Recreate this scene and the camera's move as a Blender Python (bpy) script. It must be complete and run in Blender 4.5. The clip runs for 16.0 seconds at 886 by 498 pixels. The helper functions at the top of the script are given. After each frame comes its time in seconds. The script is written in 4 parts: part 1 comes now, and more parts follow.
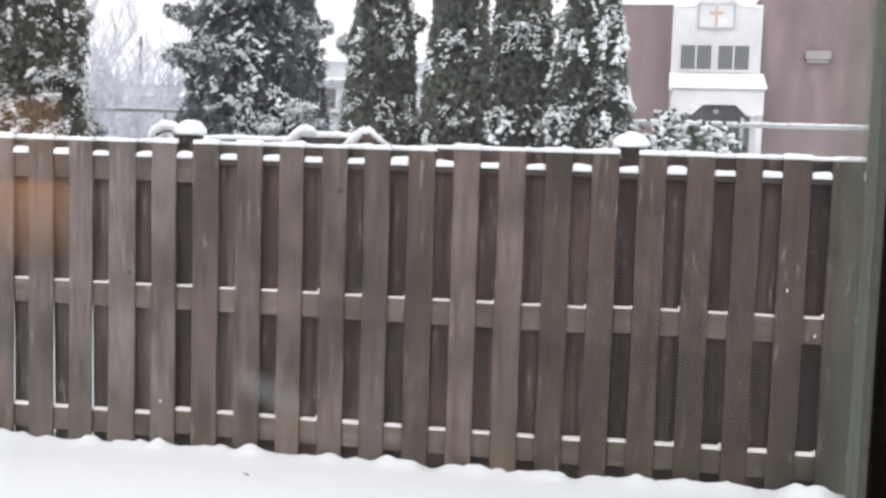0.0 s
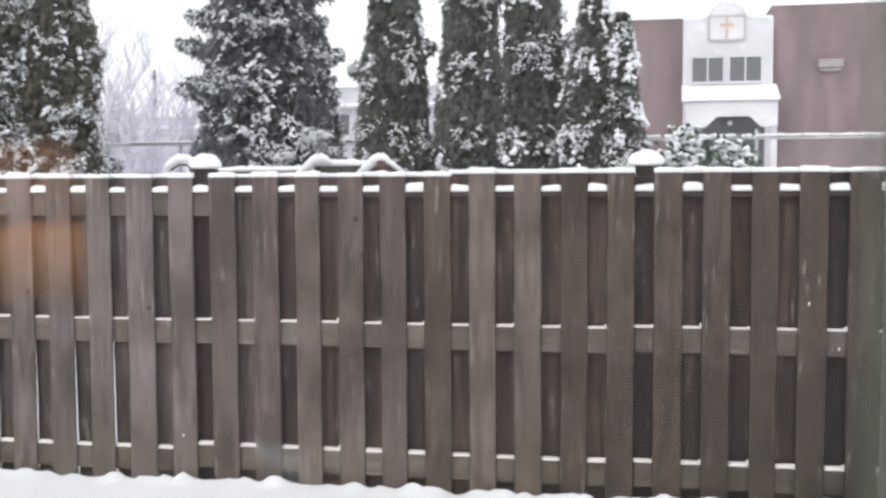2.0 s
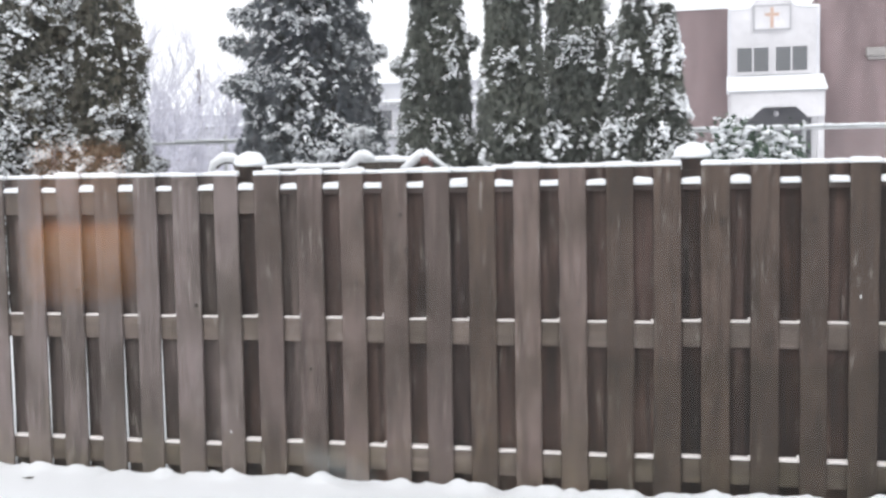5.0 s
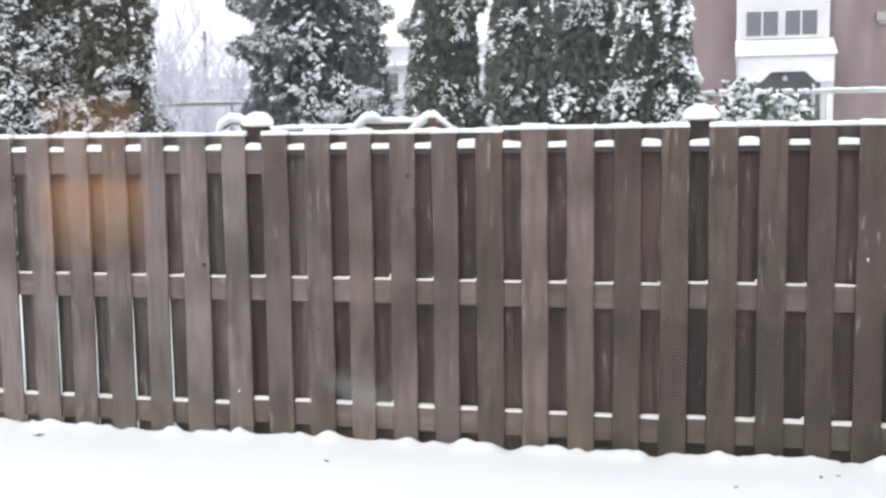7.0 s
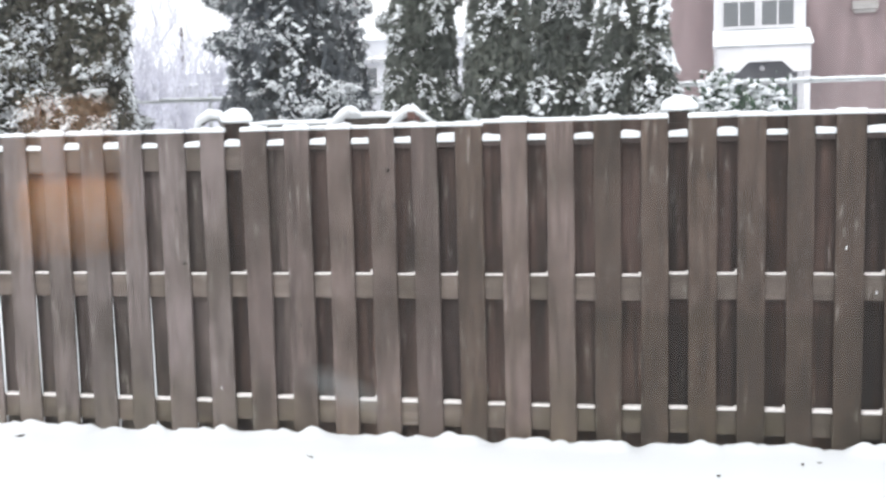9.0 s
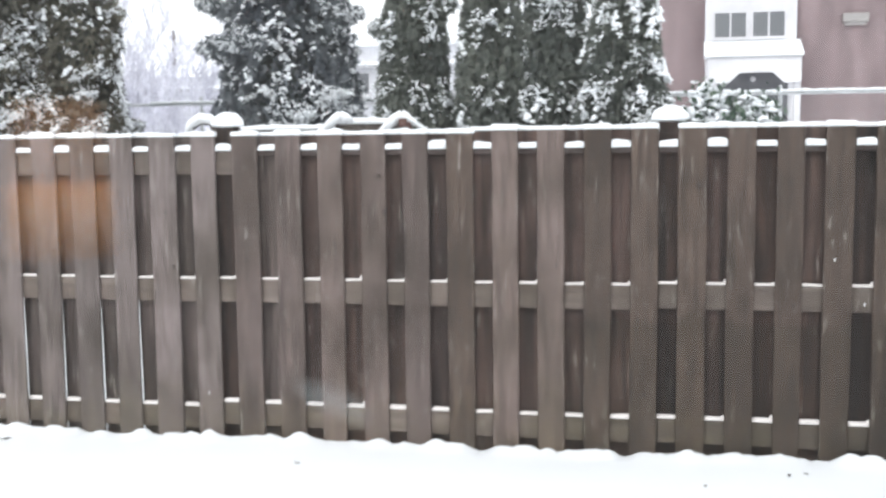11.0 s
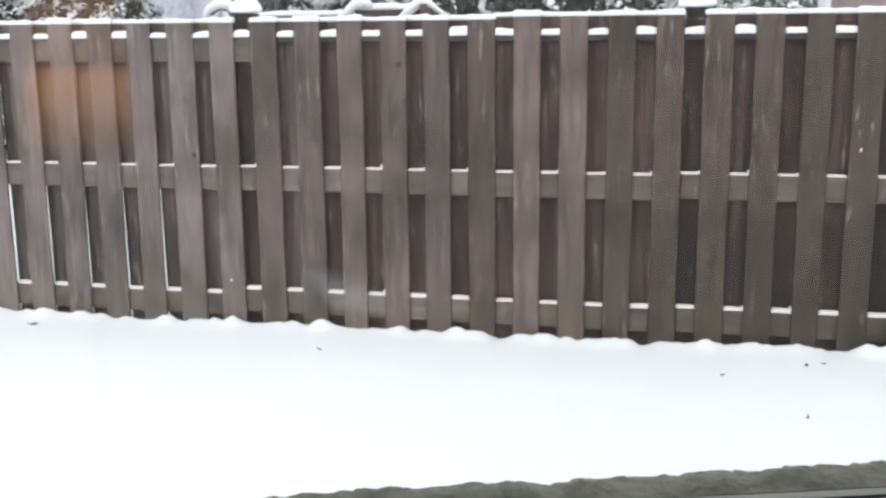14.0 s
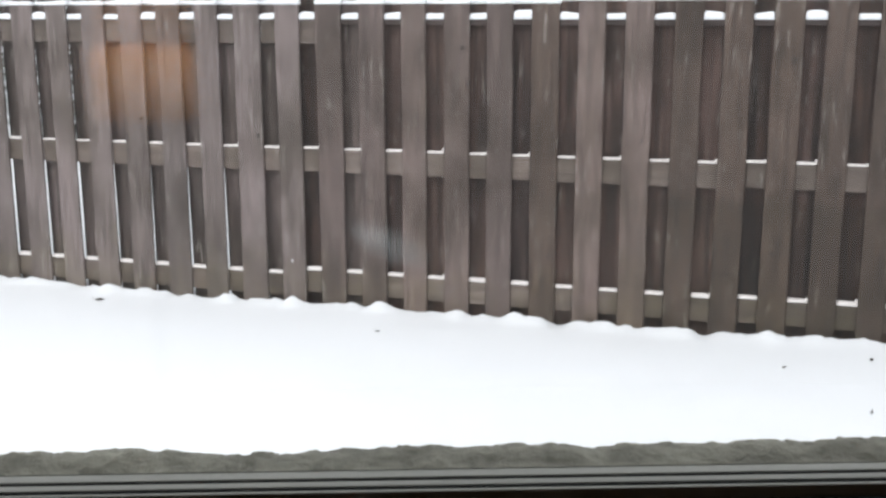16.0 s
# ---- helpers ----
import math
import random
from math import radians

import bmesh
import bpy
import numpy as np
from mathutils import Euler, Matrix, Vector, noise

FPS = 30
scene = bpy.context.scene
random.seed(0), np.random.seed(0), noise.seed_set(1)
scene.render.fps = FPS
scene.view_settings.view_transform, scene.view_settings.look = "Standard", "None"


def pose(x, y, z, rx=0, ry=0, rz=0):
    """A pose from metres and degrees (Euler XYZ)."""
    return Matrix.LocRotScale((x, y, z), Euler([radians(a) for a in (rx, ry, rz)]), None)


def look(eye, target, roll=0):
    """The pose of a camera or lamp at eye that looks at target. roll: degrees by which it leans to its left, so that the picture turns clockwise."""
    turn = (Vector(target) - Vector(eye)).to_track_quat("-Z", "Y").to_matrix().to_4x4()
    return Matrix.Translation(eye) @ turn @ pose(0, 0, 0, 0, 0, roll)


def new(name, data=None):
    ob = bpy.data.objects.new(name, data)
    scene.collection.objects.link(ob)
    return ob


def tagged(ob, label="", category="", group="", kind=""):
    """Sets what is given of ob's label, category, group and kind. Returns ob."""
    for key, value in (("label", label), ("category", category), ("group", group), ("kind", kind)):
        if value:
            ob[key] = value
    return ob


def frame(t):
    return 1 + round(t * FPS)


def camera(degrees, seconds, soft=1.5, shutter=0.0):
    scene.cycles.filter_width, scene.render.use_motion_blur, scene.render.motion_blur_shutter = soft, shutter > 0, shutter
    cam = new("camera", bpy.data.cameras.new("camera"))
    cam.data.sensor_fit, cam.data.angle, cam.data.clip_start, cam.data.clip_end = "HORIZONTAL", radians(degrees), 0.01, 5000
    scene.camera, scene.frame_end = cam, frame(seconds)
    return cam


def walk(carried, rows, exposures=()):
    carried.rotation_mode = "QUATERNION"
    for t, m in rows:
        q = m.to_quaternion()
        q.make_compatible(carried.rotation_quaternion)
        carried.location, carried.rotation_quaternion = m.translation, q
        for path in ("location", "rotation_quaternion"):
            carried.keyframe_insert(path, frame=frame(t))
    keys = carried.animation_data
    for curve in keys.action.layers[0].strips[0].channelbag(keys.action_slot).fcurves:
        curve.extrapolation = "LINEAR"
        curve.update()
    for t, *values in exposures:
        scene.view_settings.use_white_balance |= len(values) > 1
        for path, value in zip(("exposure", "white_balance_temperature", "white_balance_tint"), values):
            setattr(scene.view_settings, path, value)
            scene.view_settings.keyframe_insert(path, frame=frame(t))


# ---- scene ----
cam = camera(44.5, 16.0, soft=2.7)
PATH = [
    (0, (2.54, -5.668, 1.678), (2.19, -3.706, 1.507), 1.8),
    (0.5, (2.534, -5.669, 1.68), (2.155, -3.712, 1.514), 1.1),
    (1, (2.542, -5.659, 1.683), (2.175, -3.699, 1.536), 0.4),
    (1.5, (2.539, -5.652, 1.688), (2.157, -3.695, 1.537), -0.5),
    (2, (2.542, -5.654, 1.696), (2.158, -3.696, 1.564), -0.3),
    (2.5, (2.541, -5.654, 1.702), (2.151, -3.697, 1.573), 0.3),
    (3, (2.533, -5.657, 1.699), (2.127, -3.702, 1.584), 0.2),
    (3.5, (2.529, -5.659, 1.698), (2.095, -3.71, 1.583), -0.5),
    (4, (2.525, -5.651, 1.7), (2.084, -3.704, 1.575), -0.2),
    (4.2, (2.533, -5.642, 1.705), (2.078, -3.699, 1.576), -0.8),
    (6.3, (2.531, -5.649, 1.687), (2.045, -3.718, 1.502), -0.5),
    (6.5, (2.53, -5.653, 1.687), (2.045, -3.724, 1.479), -0.2),
    (7, (2.526, -5.654, 1.682), (2.054, -3.721, 1.476), -0.7),
    (7.5, (2.531, -5.658, 1.678), (2.075, -3.724, 1.451), -0.5),
    (8, (2.527, -5.656, 1.679), (2.073, -3.721, 1.451), -1.0),
    (8.5, (2.532, -5.654, 1.683), (2.085, -3.717, 1.463), -1.1),
    (9, (2.527, -5.655, 1.683), (2.089, -3.716, 1.465), -1.4),
    (11.3, (2.527, -5.655, 1.686), (2.107, -3.711, 1.48), -0.6),
    (11.5, (2.524, -5.652, 1.686), (2.093, -3.713, 1.454), -0.5),
    (12, (2.525, -5.65, 1.679), (2.081, -3.719, 1.403), -0.7),
    (12.5, (2.538, -5.637, 1.6800), (2.085, -3.713, 1.3806), -0.5),
    (13, (2.525, -5.640, 1.6840), (2.071, -3.719, 1.3575), -0.8),
    (13.5, (2.530, -5.630, 1.6870), (2.074, -3.717, 1.3179), -0.8),
    (14, (2.527, -5.641, 1.6850), (2.074, -3.736, 1.2769), -0.6),
    (14.5, (2.525, -5.642, 1.6800), (2.048, -3.748, 1.2499), -0.1),
    (15, (2.523, -5.647, 1.6800), (2.005, -3.749, 1.3189), 0.7),
    (15.5, (2.536, -5.631, 1.6690), (1.971, -3.747, 1.3047), 0.8),
    (16, (2.534, -5.635, 1.6660), (1.973, -3.764, 1.2361), -0.1),
]
walk(cam, [(t, look(eye, target, roll)) for t, eye, target, roll in PATH],
     [(0, 0.36, 6500, 10), (3.5, 0.34, 6500, 10), (4.2, 0.37, 6480, 10), (6.5, 0.50, 6400, 9), (9.0, 0.66, 6400, 8), (12.0, 0.66, 6350, 7),
      (13.0, 0.68, 6320, 7), (14.0, 0.46, 6350, 7), (14.5, 0.16, 6450, 9), (15.0, 0.60, 6300, 6), (15.5, 0.64, 6350, 7), (16.0, 0.44, 6400, 8)])

# ---------------------------------------------------------------- world and light
world = bpy.data.worlds.new("world")
scene.world = world
world.use_nodes = True
wn = world.node_tree
sky = wn.nodes.new("ShaderNodeTexSky")
sky.sky_type = 'NISHITA'
sky.sun_disc = False
sky.sun_elevation = radians(38)
sky.sun_rotation = radians(200)
sky.air_density, sky.dust_density = 1.0, 4.0
hs = wn.nodes.new("ShaderNodeHueSaturation")      # overcast: the cloud takes the blue out
hs.inputs["Saturation"].default_value = 0.16
wn.links.new(sky.outputs[0], hs.inputs["Color"])
veil = wn.nodes.new("ShaderNodeMix")               # an even veil of snow cloud in front of the sky
veil.data_type = 'RGBA'
veil.inputs[0].default_value = 0.75
veil.inputs[7].default_value = (7.9, 8.0, 8.35, 1)
wn.links.new(hs.outputs[0], veil.inputs[6])
wn.links.new(veil.outputs[2], wn.nodes["Background"].inputs["Color"])
wn.nodes["Background"].inputs["Strength"].default_value = 0.15

sun_data = bpy.data.lights.new("sun", 'SUN')
sun_data.energy, sun_data.angle, sun_data.color = 0.5, radians(40), (1.0, 0.97, 0.94)
sun = new("sun", sun_data)
sun.matrix_world = look((3, -20, 30), (1, 0, 0))

# ---------------------------------------------------------------- materials
def mat(name, color, rough=0.8, metal=0.0):
    m = bpy.data.materials.new(name)
    m.use_nodes = True
    b = m.node_tree.nodes["Principled BSDF"]
    b.inputs["Base Color"].default_value = (*color, 1)
    b.inputs["Roughness"].default_value = rough
    b.inputs["Metallic"].default_value = metal
    return m, m.node_tree, b


def node(nt, kind, **kw):
    n = nt.nodes.new(kind)
    for k, v in kw.items():
        n.inputs[k].default_value = v
    return n


def coords(nt, scale=(1, 1, 1)):
    """Object coordinates, stretched, and shifted by the object's own random number."""
    tc = nt.nodes.new("ShaderNodeTexCoord")
    oi = nt.nodes.new("ShaderNodeObjectInfo")
    mul = nt.nodes.new("ShaderNodeMath")
    mul.operation = 'MULTIPLY'
    mul.inputs[1].default_value = 37.0
    nt.links.new(oi.outputs["Random"], mul.inputs[0])
    add = nt.nodes.new("ShaderNodeVectorMath")
    nt.links.new(tc.outputs["Object"], add.inputs[0])
    nt.links.new(mul.outputs[0], add.inputs[1])
    mp = nt.nodes.new("ShaderNodeMapping")
    mp.inputs["Scale"].default_value = scale
    nt.links.new(add.outputs[0], mp.inputs["Vector"])
    return mp.outputs[0], oi


def ramp(nt, fac, stops):
    r = nt.nodes.new("ShaderNodeValToRGB")
    e = r.color_ramp.elements
    while len(e) < len(stops):
        e.new(0.5)
    for el, (p, c) in zip(e, stops):
        el.position, el.color = p, (*c, 1)
    nt.links.new(fac, r.inputs[0])
    return r.outputs[0]


def mix(nt, a, b, fac, kind='MIX'):
    m = nt.nodes.new("ShaderNodeMix")
    m.data_type, m.blend_type = 'RGBA', kind
    for sock, v in ((m.inputs[0], fac), (m.inputs[6], a), (m.inputs[7], b)):
        if isinstance(v, bpy.types.NodeSocket):
            nt.links.new(v, sock)
        elif isinstance(v, tuple):
            sock.default_value = (*v, 1)
        else:
            sock.default_value = v
    return m.outputs[2]


def bump(nt, b, height, strength, distance=0.01):
    n = node(nt, "ShaderNodeBump", Strength=strength, Distance=distance)
    nt.links.new(height, n.inputs["Height"])
    nt.links.new(n.outputs[0], b.inputs["Normal"])


def wood(name, dark, light, vary=0.35, axis=2, worn=True, streak=0.0):
    m, nt, b = mat(name, light, 0.78)
    st = [9, 9, 9]
    st[axis] = 0.7
    v, oi = coords(nt, tuple(s * 1.5 for s in st))
    grain = node(nt, "ShaderNodeTexNoise", Scale=3.0, Detail=3.5, Roughness=0.6, Distortion=0.5)
    nt.links.new(v, grain.inputs["Vector"])
    v2, _ = coords(nt, (1.6, 1.6, 0.8))
    blot = node(nt, "ShaderNodeTexNoise", Scale=2.6, Detail=5.0, Roughness=0.6)
    nt.links.new(v2, blot.inputs["Vector"])
    col = ramp(nt, grain.outputs["Fac"], [(0.34, dark), (0.5, tuple((p + q) / 2 for p, q in zip(dark, light))), (0.66, light)])
    shade = ramp(nt, blot.outputs["Fac"], [(0.34, (0.64, 0.62, 0.57)), (0.48, (0.95, 0.95, 0.93)), (0.64, (1.20, 1.19, 1.20))])
    col = mix(nt, col, shade, 1.0, 'MULTIPLY')
    one = ramp(nt, oi.outputs["Random"], [(0.0, (1 - vary,) * 3), (1.0, (1 + vary * 0.6,) * 3)])
    col = mix(nt, col, one, 1.0, 'MULTIPLY')
    if worn:
        # damp patches that run on from board to board
        gp = nt.nodes.new("ShaderNodeNewGeometry")
        pat = node(nt, "ShaderNodeTexNoise", Scale=1.5, Detail=6.0, Roughness=0.62)
        nt.links.new(gp.outputs["Position"], pat.inputs["Vector"])
        col = mix(nt, col, ramp(nt, pat.outputs["Fac"], [(0.36, (0.66, 0.64, 0.58)), (0.50, (0.98, 0.97, 0.95)), (0.66, (1.14, 1.14, 1.15))]), 1.0, 'MULTIPLY')
        # knots, and thin places where the stain has weathered off
        v3, _ = coords(nt, (5.5, 5.5, 2.6))
        kn = nt.nodes.new("ShaderNodeTexVoronoi")
        kn.inputs["Scale"].default_value = 1.25
        nt.links.new(v3, kn.inputs["Vector"])
        spot = ramp(nt, kn.outputs["Distance"], [(0.03, (0.8, 0.8, 0.8)), (0.075, (0, 0, 0))])
        col = mix(nt, col, tuple(c * 0.38 for c in dark), spot)
        v4, _ = coords(nt, (20, 20, 3.4))
        wr = node(nt, "ShaderNodeTexNoise", Scale=1.7, Detail=4.0, Roughness=0.7)
        nt.links.new(v4, wr.inputs["Vector"])
        w = ramp(nt, wr.outputs["Fac"], [(0.60, (0, 0, 0)), (0.67, (0.5, 0.5, 0.5))])
        col = mix(nt, col, (0.30, 0.275, 0.25), w)
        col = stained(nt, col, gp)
    if streak:
        # dark and pale streaks along the grain
        v5, _ = coords(nt, (22, 22, 0.55))
        sk = node(nt, "ShaderNodeTexNoise", Scale=1.6, Detail=2.5, Roughness=0.55)
        nt.links.new(v5, sk.inputs["Vector"])
        col = mix(nt, col, ramp(nt, sk.outputs["Fac"], [(0.42, (1 - streak * 1.25,) * 3), (0.50, (1, 1, 1)), (0.60, (1.22, 1.22, 1.24))]), 1.0, 'MULTIPLY')
    nt.links.new(col, b.inputs["Base Color"])
    bump(nt, b, grain.outputs["Fac"], 0.22, 0.004)
    return m


def sum_of(nt, *terms):
    """The sum of socket * factor over the terms; a bare number is added."""
    last = None
    for t in terms:
        m = nt.nodes.new("ShaderNodeMath")
        m.operation = 'MULTIPLY_ADD'
        if isinstance(t, tuple):
            nt.links.new(t[0], m.inputs[0])
            m.inputs[1].default_value = t[1]
        else:
            m.inputs[0].default_value, m.inputs[1].default_value = t, 1.0
        if last is None:
            m.inputs[2].default_value = 0.0
        else:
            nt.links.new(last, m.inputs[2])
        last = m.outputs[0]
    return last


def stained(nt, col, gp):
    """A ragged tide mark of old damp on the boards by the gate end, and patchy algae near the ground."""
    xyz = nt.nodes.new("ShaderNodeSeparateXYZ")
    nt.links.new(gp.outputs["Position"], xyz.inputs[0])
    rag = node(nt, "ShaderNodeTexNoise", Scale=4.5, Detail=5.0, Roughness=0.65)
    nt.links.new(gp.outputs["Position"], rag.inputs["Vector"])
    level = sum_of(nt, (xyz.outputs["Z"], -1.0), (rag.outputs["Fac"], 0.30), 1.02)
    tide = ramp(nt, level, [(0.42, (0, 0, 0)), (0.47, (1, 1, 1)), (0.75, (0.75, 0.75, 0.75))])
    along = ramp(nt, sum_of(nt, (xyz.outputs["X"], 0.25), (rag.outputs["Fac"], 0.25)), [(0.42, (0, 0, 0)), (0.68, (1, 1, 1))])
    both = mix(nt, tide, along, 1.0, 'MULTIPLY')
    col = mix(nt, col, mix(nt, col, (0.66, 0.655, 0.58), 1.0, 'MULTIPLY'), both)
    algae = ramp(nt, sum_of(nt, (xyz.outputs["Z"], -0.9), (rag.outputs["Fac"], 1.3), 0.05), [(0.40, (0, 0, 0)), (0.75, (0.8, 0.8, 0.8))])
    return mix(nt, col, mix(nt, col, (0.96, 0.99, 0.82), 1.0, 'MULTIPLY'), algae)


def rough_mat(name, a, c, scale, rough=0.85, bumps=0.3, dist=0.01, stretch=(1, 1, 1), detail=6.0):
    m, nt, b = mat(name, a, rough)
    v, oi = coords(nt, stretch)
    n = node(nt, "ShaderNodeTexNoise", Scale=scale, Detail=detail, Roughness=0.6)
    nt.links.new(v, n.inputs["Vector"])
    n2 = node(nt, "ShaderNodeTexNoise", Scale=scale * 0.13, Detail=3.0)
    nt.links.new(v, n2.inputs["Vector"])
    col = ramp(nt, n.outputs["Fac"], [(0.3, a), (0.7, c)])
    col = mix(nt, col, ramp(nt, n2.outputs["Fac"], [(0.3, (0.8,) * 3), (0.7, (1.1,) * 3)]), 1.0, 'MULTIPLY')
    nt.links.new(col, b.inputs["Base Color"])
    bump(nt, b, n.outputs["Fac"], bumps, dist)
    return m


def snow_mat(name, color=(0.86, 0.88, 0.90), scale=30):
    m, nt, b = mat(name, color, 0.6)
    v, _ = coords(nt)
    n = node(nt, "ShaderNodeTexNoise", Scale=scale, Detail=6.0, Roughness=0.6)
    nt.links.new(v, n.inputs["Vector"])
    col = ramp(nt, n.outputs["Fac"], [(0.3, tuple(c * 0.96 for c in color)), (0.7, color)])
    nt.links.new(col, b.inputs["Base Color"])
    bump(nt, b, n.outputs["Fac"], 0.25, 0.01)
    return m


def leaf_mat(name, a, c, tip):
    m, nt, b = mat(name, a, 0.6)
    g = nt.nodes.new("ShaderNodeNewGeometry")
    col = ramp(nt, g.outputs["Random Per Island"], [(0.0, a), (0.7, c), (1.0, tip)])
    v, _ = coords(nt)
    n = node(nt, "ShaderNodeTexNoise", Scale=1.7, Detail=3.0)
    nt.links.new(v, n.inputs["Vector"])
    col = mix(nt, col, ramp(nt, n.outputs["Fac"], [(0.3, (0.65, 0.65, 0.65)), (0.7, (1.25, 1.2, 1.1))]), 1.0, 'MULTIPLY')
    nt.links.new(col, b.inputs["Base Color"])
    return m


# front board tones: greyer at the left end, darker brown at the right
M_BOARD = wood("weathered_brown_board", (0.0811, 0.0597, 0.0538), (0.1565, 0.1192, 0.1090), 0.28)
M_BOARD_GREY = wood("greyed_brown_board", (0.0882, 0.0702, 0.0663), (0.1672, 0.1379, 0.1325), 0.24)
M_BOARD_DARK = wood("dark_brown_board", (0.0413, 0.0283, 0.0218), (0.0927, 0.0656, 0.0518), 0.2)
# back boards: shade between the boards is put into these darker browns
M_BACK = wood("shaded_back_board", (0.0407, 0.0243, 0.0192), (0.0969, 0.0620, 0.0514), 0.3, streak=0.34)
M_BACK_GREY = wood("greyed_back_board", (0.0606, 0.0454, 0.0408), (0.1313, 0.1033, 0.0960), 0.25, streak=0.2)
M_BACK_SHADE = wood("shade_dark_wood", (0.0190, 0.0104, 0.0069), (0.0523, 0.0306, 0.0219), 0.3, streak=0.4)
M_RAIL = wood("rail_wood", (0.0889, 0.0689, 0.0585), (0.1609, 0.1300, 0.1130), 0.15, axis=0)
# flat top rail: its colour is darkened to sink into the gaps' shade
M_BACK_RAIL = wood("shaded_rail_wood", (0.0330, 0.0226, 0.0198), (0.0700, 0.0512, 0.0465), 0.15, axis=0)
M_POST = wood("post_wood", (0.0599, 0.0487, 0.0407), (0.1111, 0.0929, 0.0814), 0.2)
M_KNOT = rough_mat("knot_wood", (0.030, 0.023, 0.019), (0.06, 0.047, 0.04), 60, 0.8, 0.3, 0.002)
M_RED = wood("red_brown_wood", (0.10, 0.05, 0.043), (0.17, 0.09, 0.08), 0.1, axis=0, worn=False)
M_SNOW = snow_mat("snow")
# snow on the lower rails: the boards' shade is put into this duller colour
M_SNOW_SHADED = snow_mat("shaded_rail_snow", (0.76, 0.715, 0.69), 40)
M_GROUND = snow_mat("snow_ground", (0.88, 0.90, 0.92), 14)
M_WHITE = rough_mat("white_cladding", (0.60, 0.59, 0.61), (0.68, 0.67, 0.69), 3, 0.6, 0.1)
M_PALE = rough_mat("pale_siding", (0.60, 0.60, 0.63), (0.68, 0.68, 0.72), 2, 0.7, 0.1)
M_GREYBOX = rough_mat("grey_metal_box", (0.28, 0.265, 0.255), (0.36, 0.34, 0.33), 6, 0.5, 0.1)
M_RECESS_SHADE = rough_mat("recess_shade", (0.09, 0.09, 0.10), (0.15, 0.15, 0.16), 4, 0.7, 0.1)
# the cross's red-orange is paled here to hold the haze before it
M_CROSS = rough_mat("red_orange_paint", (0.52, 0.36, 0.29), (0.58, 0.42, 0.34), 8, 0.5, 0.05)
M_LINE = rough_mat("grey_trim", (0.36, 0.36, 0.38), (0.46, 0.46, 0.48), 8, 0.5, 0.05)
M_STEEL = rough_mat("galvanised_steel", (0.42, 0.43, 0.44), (0.55, 0.56, 0.57), 25, 0.45, 0.1)
M_BARK = rough_mat("bark", (0.06, 0.045, 0.035), (0.14, 0.11, 0.09), 18, 0.9, 0.6, 0.02, (1, 1, 0.25))
# pale lilac bark: twig frost, with the distance haze mixed into the colour
M_FROST_HAZE = rough_mat("frosted_hazy_bark", (0.48, 0.47, 0.53), (0.74, 0.74, 0.81), 9, 0.9, 0.2, 0.02)
# leaf colours are lightened to carry the haze of falling snow
M_LEAF = leaf_mat("cedar_foliage", (0.0928, 0.1066, 0.0991), (0.1482, 0.1690, 0.1547), (0.1882, 0.2025, 0.1792))
M_LEAF_BLUE = leaf_mat("juniper_foliage", (0.0869, 0.1043, 0.1236), (0.1437, 0.1633, 0.1882), (0.2005, 0.2182, 0.2424))
M_LEAF_OLIVE = leaf_mat("olive_cedar_foliage", (0.0953, 0.0965, 0.0828), (0.1543, 0.1522, 0.1245), (0.1890, 0.1764, 0.1386))
M_CORE = rough_mat("crown_inner_shade", (0.045, 0.05, 0.045), (0.08, 0.085, 0.075), 9, 0.95, 0.8, 0.05)
M_SHRUB = leaf_mat("shrub_foliage", (0.03, 0.06, 0.04), (0.06, 0.10, 0.07), (0.1, 0.14, 0.1))
M_LEDGE = rough_mat("mossy_wet_ledge", (0.150, 0.145, 0.108), (0.36, 0.350, 0.280), 60, 0.8, 0.7, 0.01)
M_FRAME = rough_mat("grey_green_window_frame", (0.200, 0.200, 0.170), (0.29, 0.287, 0.245), 12, 0.45, 0.1, 0.003, (0.3, 6, 6))
M_SEAL = rough_mat("black_seal", (0.010, 0.012, 0.012), (0.018, 0.02, 0.02), 20, 0.95, 0.1)
M_SEAL.node_tree.nodes["Principled BSDF"].inputs["Specular IOR Level"].default_value = 0.05
M_PLASTER = rough_mat("room_plaster", (0.62, 0.61, 0.60), (0.70, 0.69, 0.68), 6, 0.9, 0.1)
M_FLOOR = wood("room_floor_wood", (0.05, 0.035, 0.025), (0.10, 0.07, 0.05), 0.1, axis=0, worn=False)
M_HOUSE = rough_mat("house_render", (0.35, 0.34, 0.32), (0.45, 0.44, 0.42), 8, 0.9, 0.3)
M_LITTER = rough_mat("dead_leaf", (0.05, 0.04, 0.03), (0.12, 0.10, 0.08), 30, 0.9, 0.3)


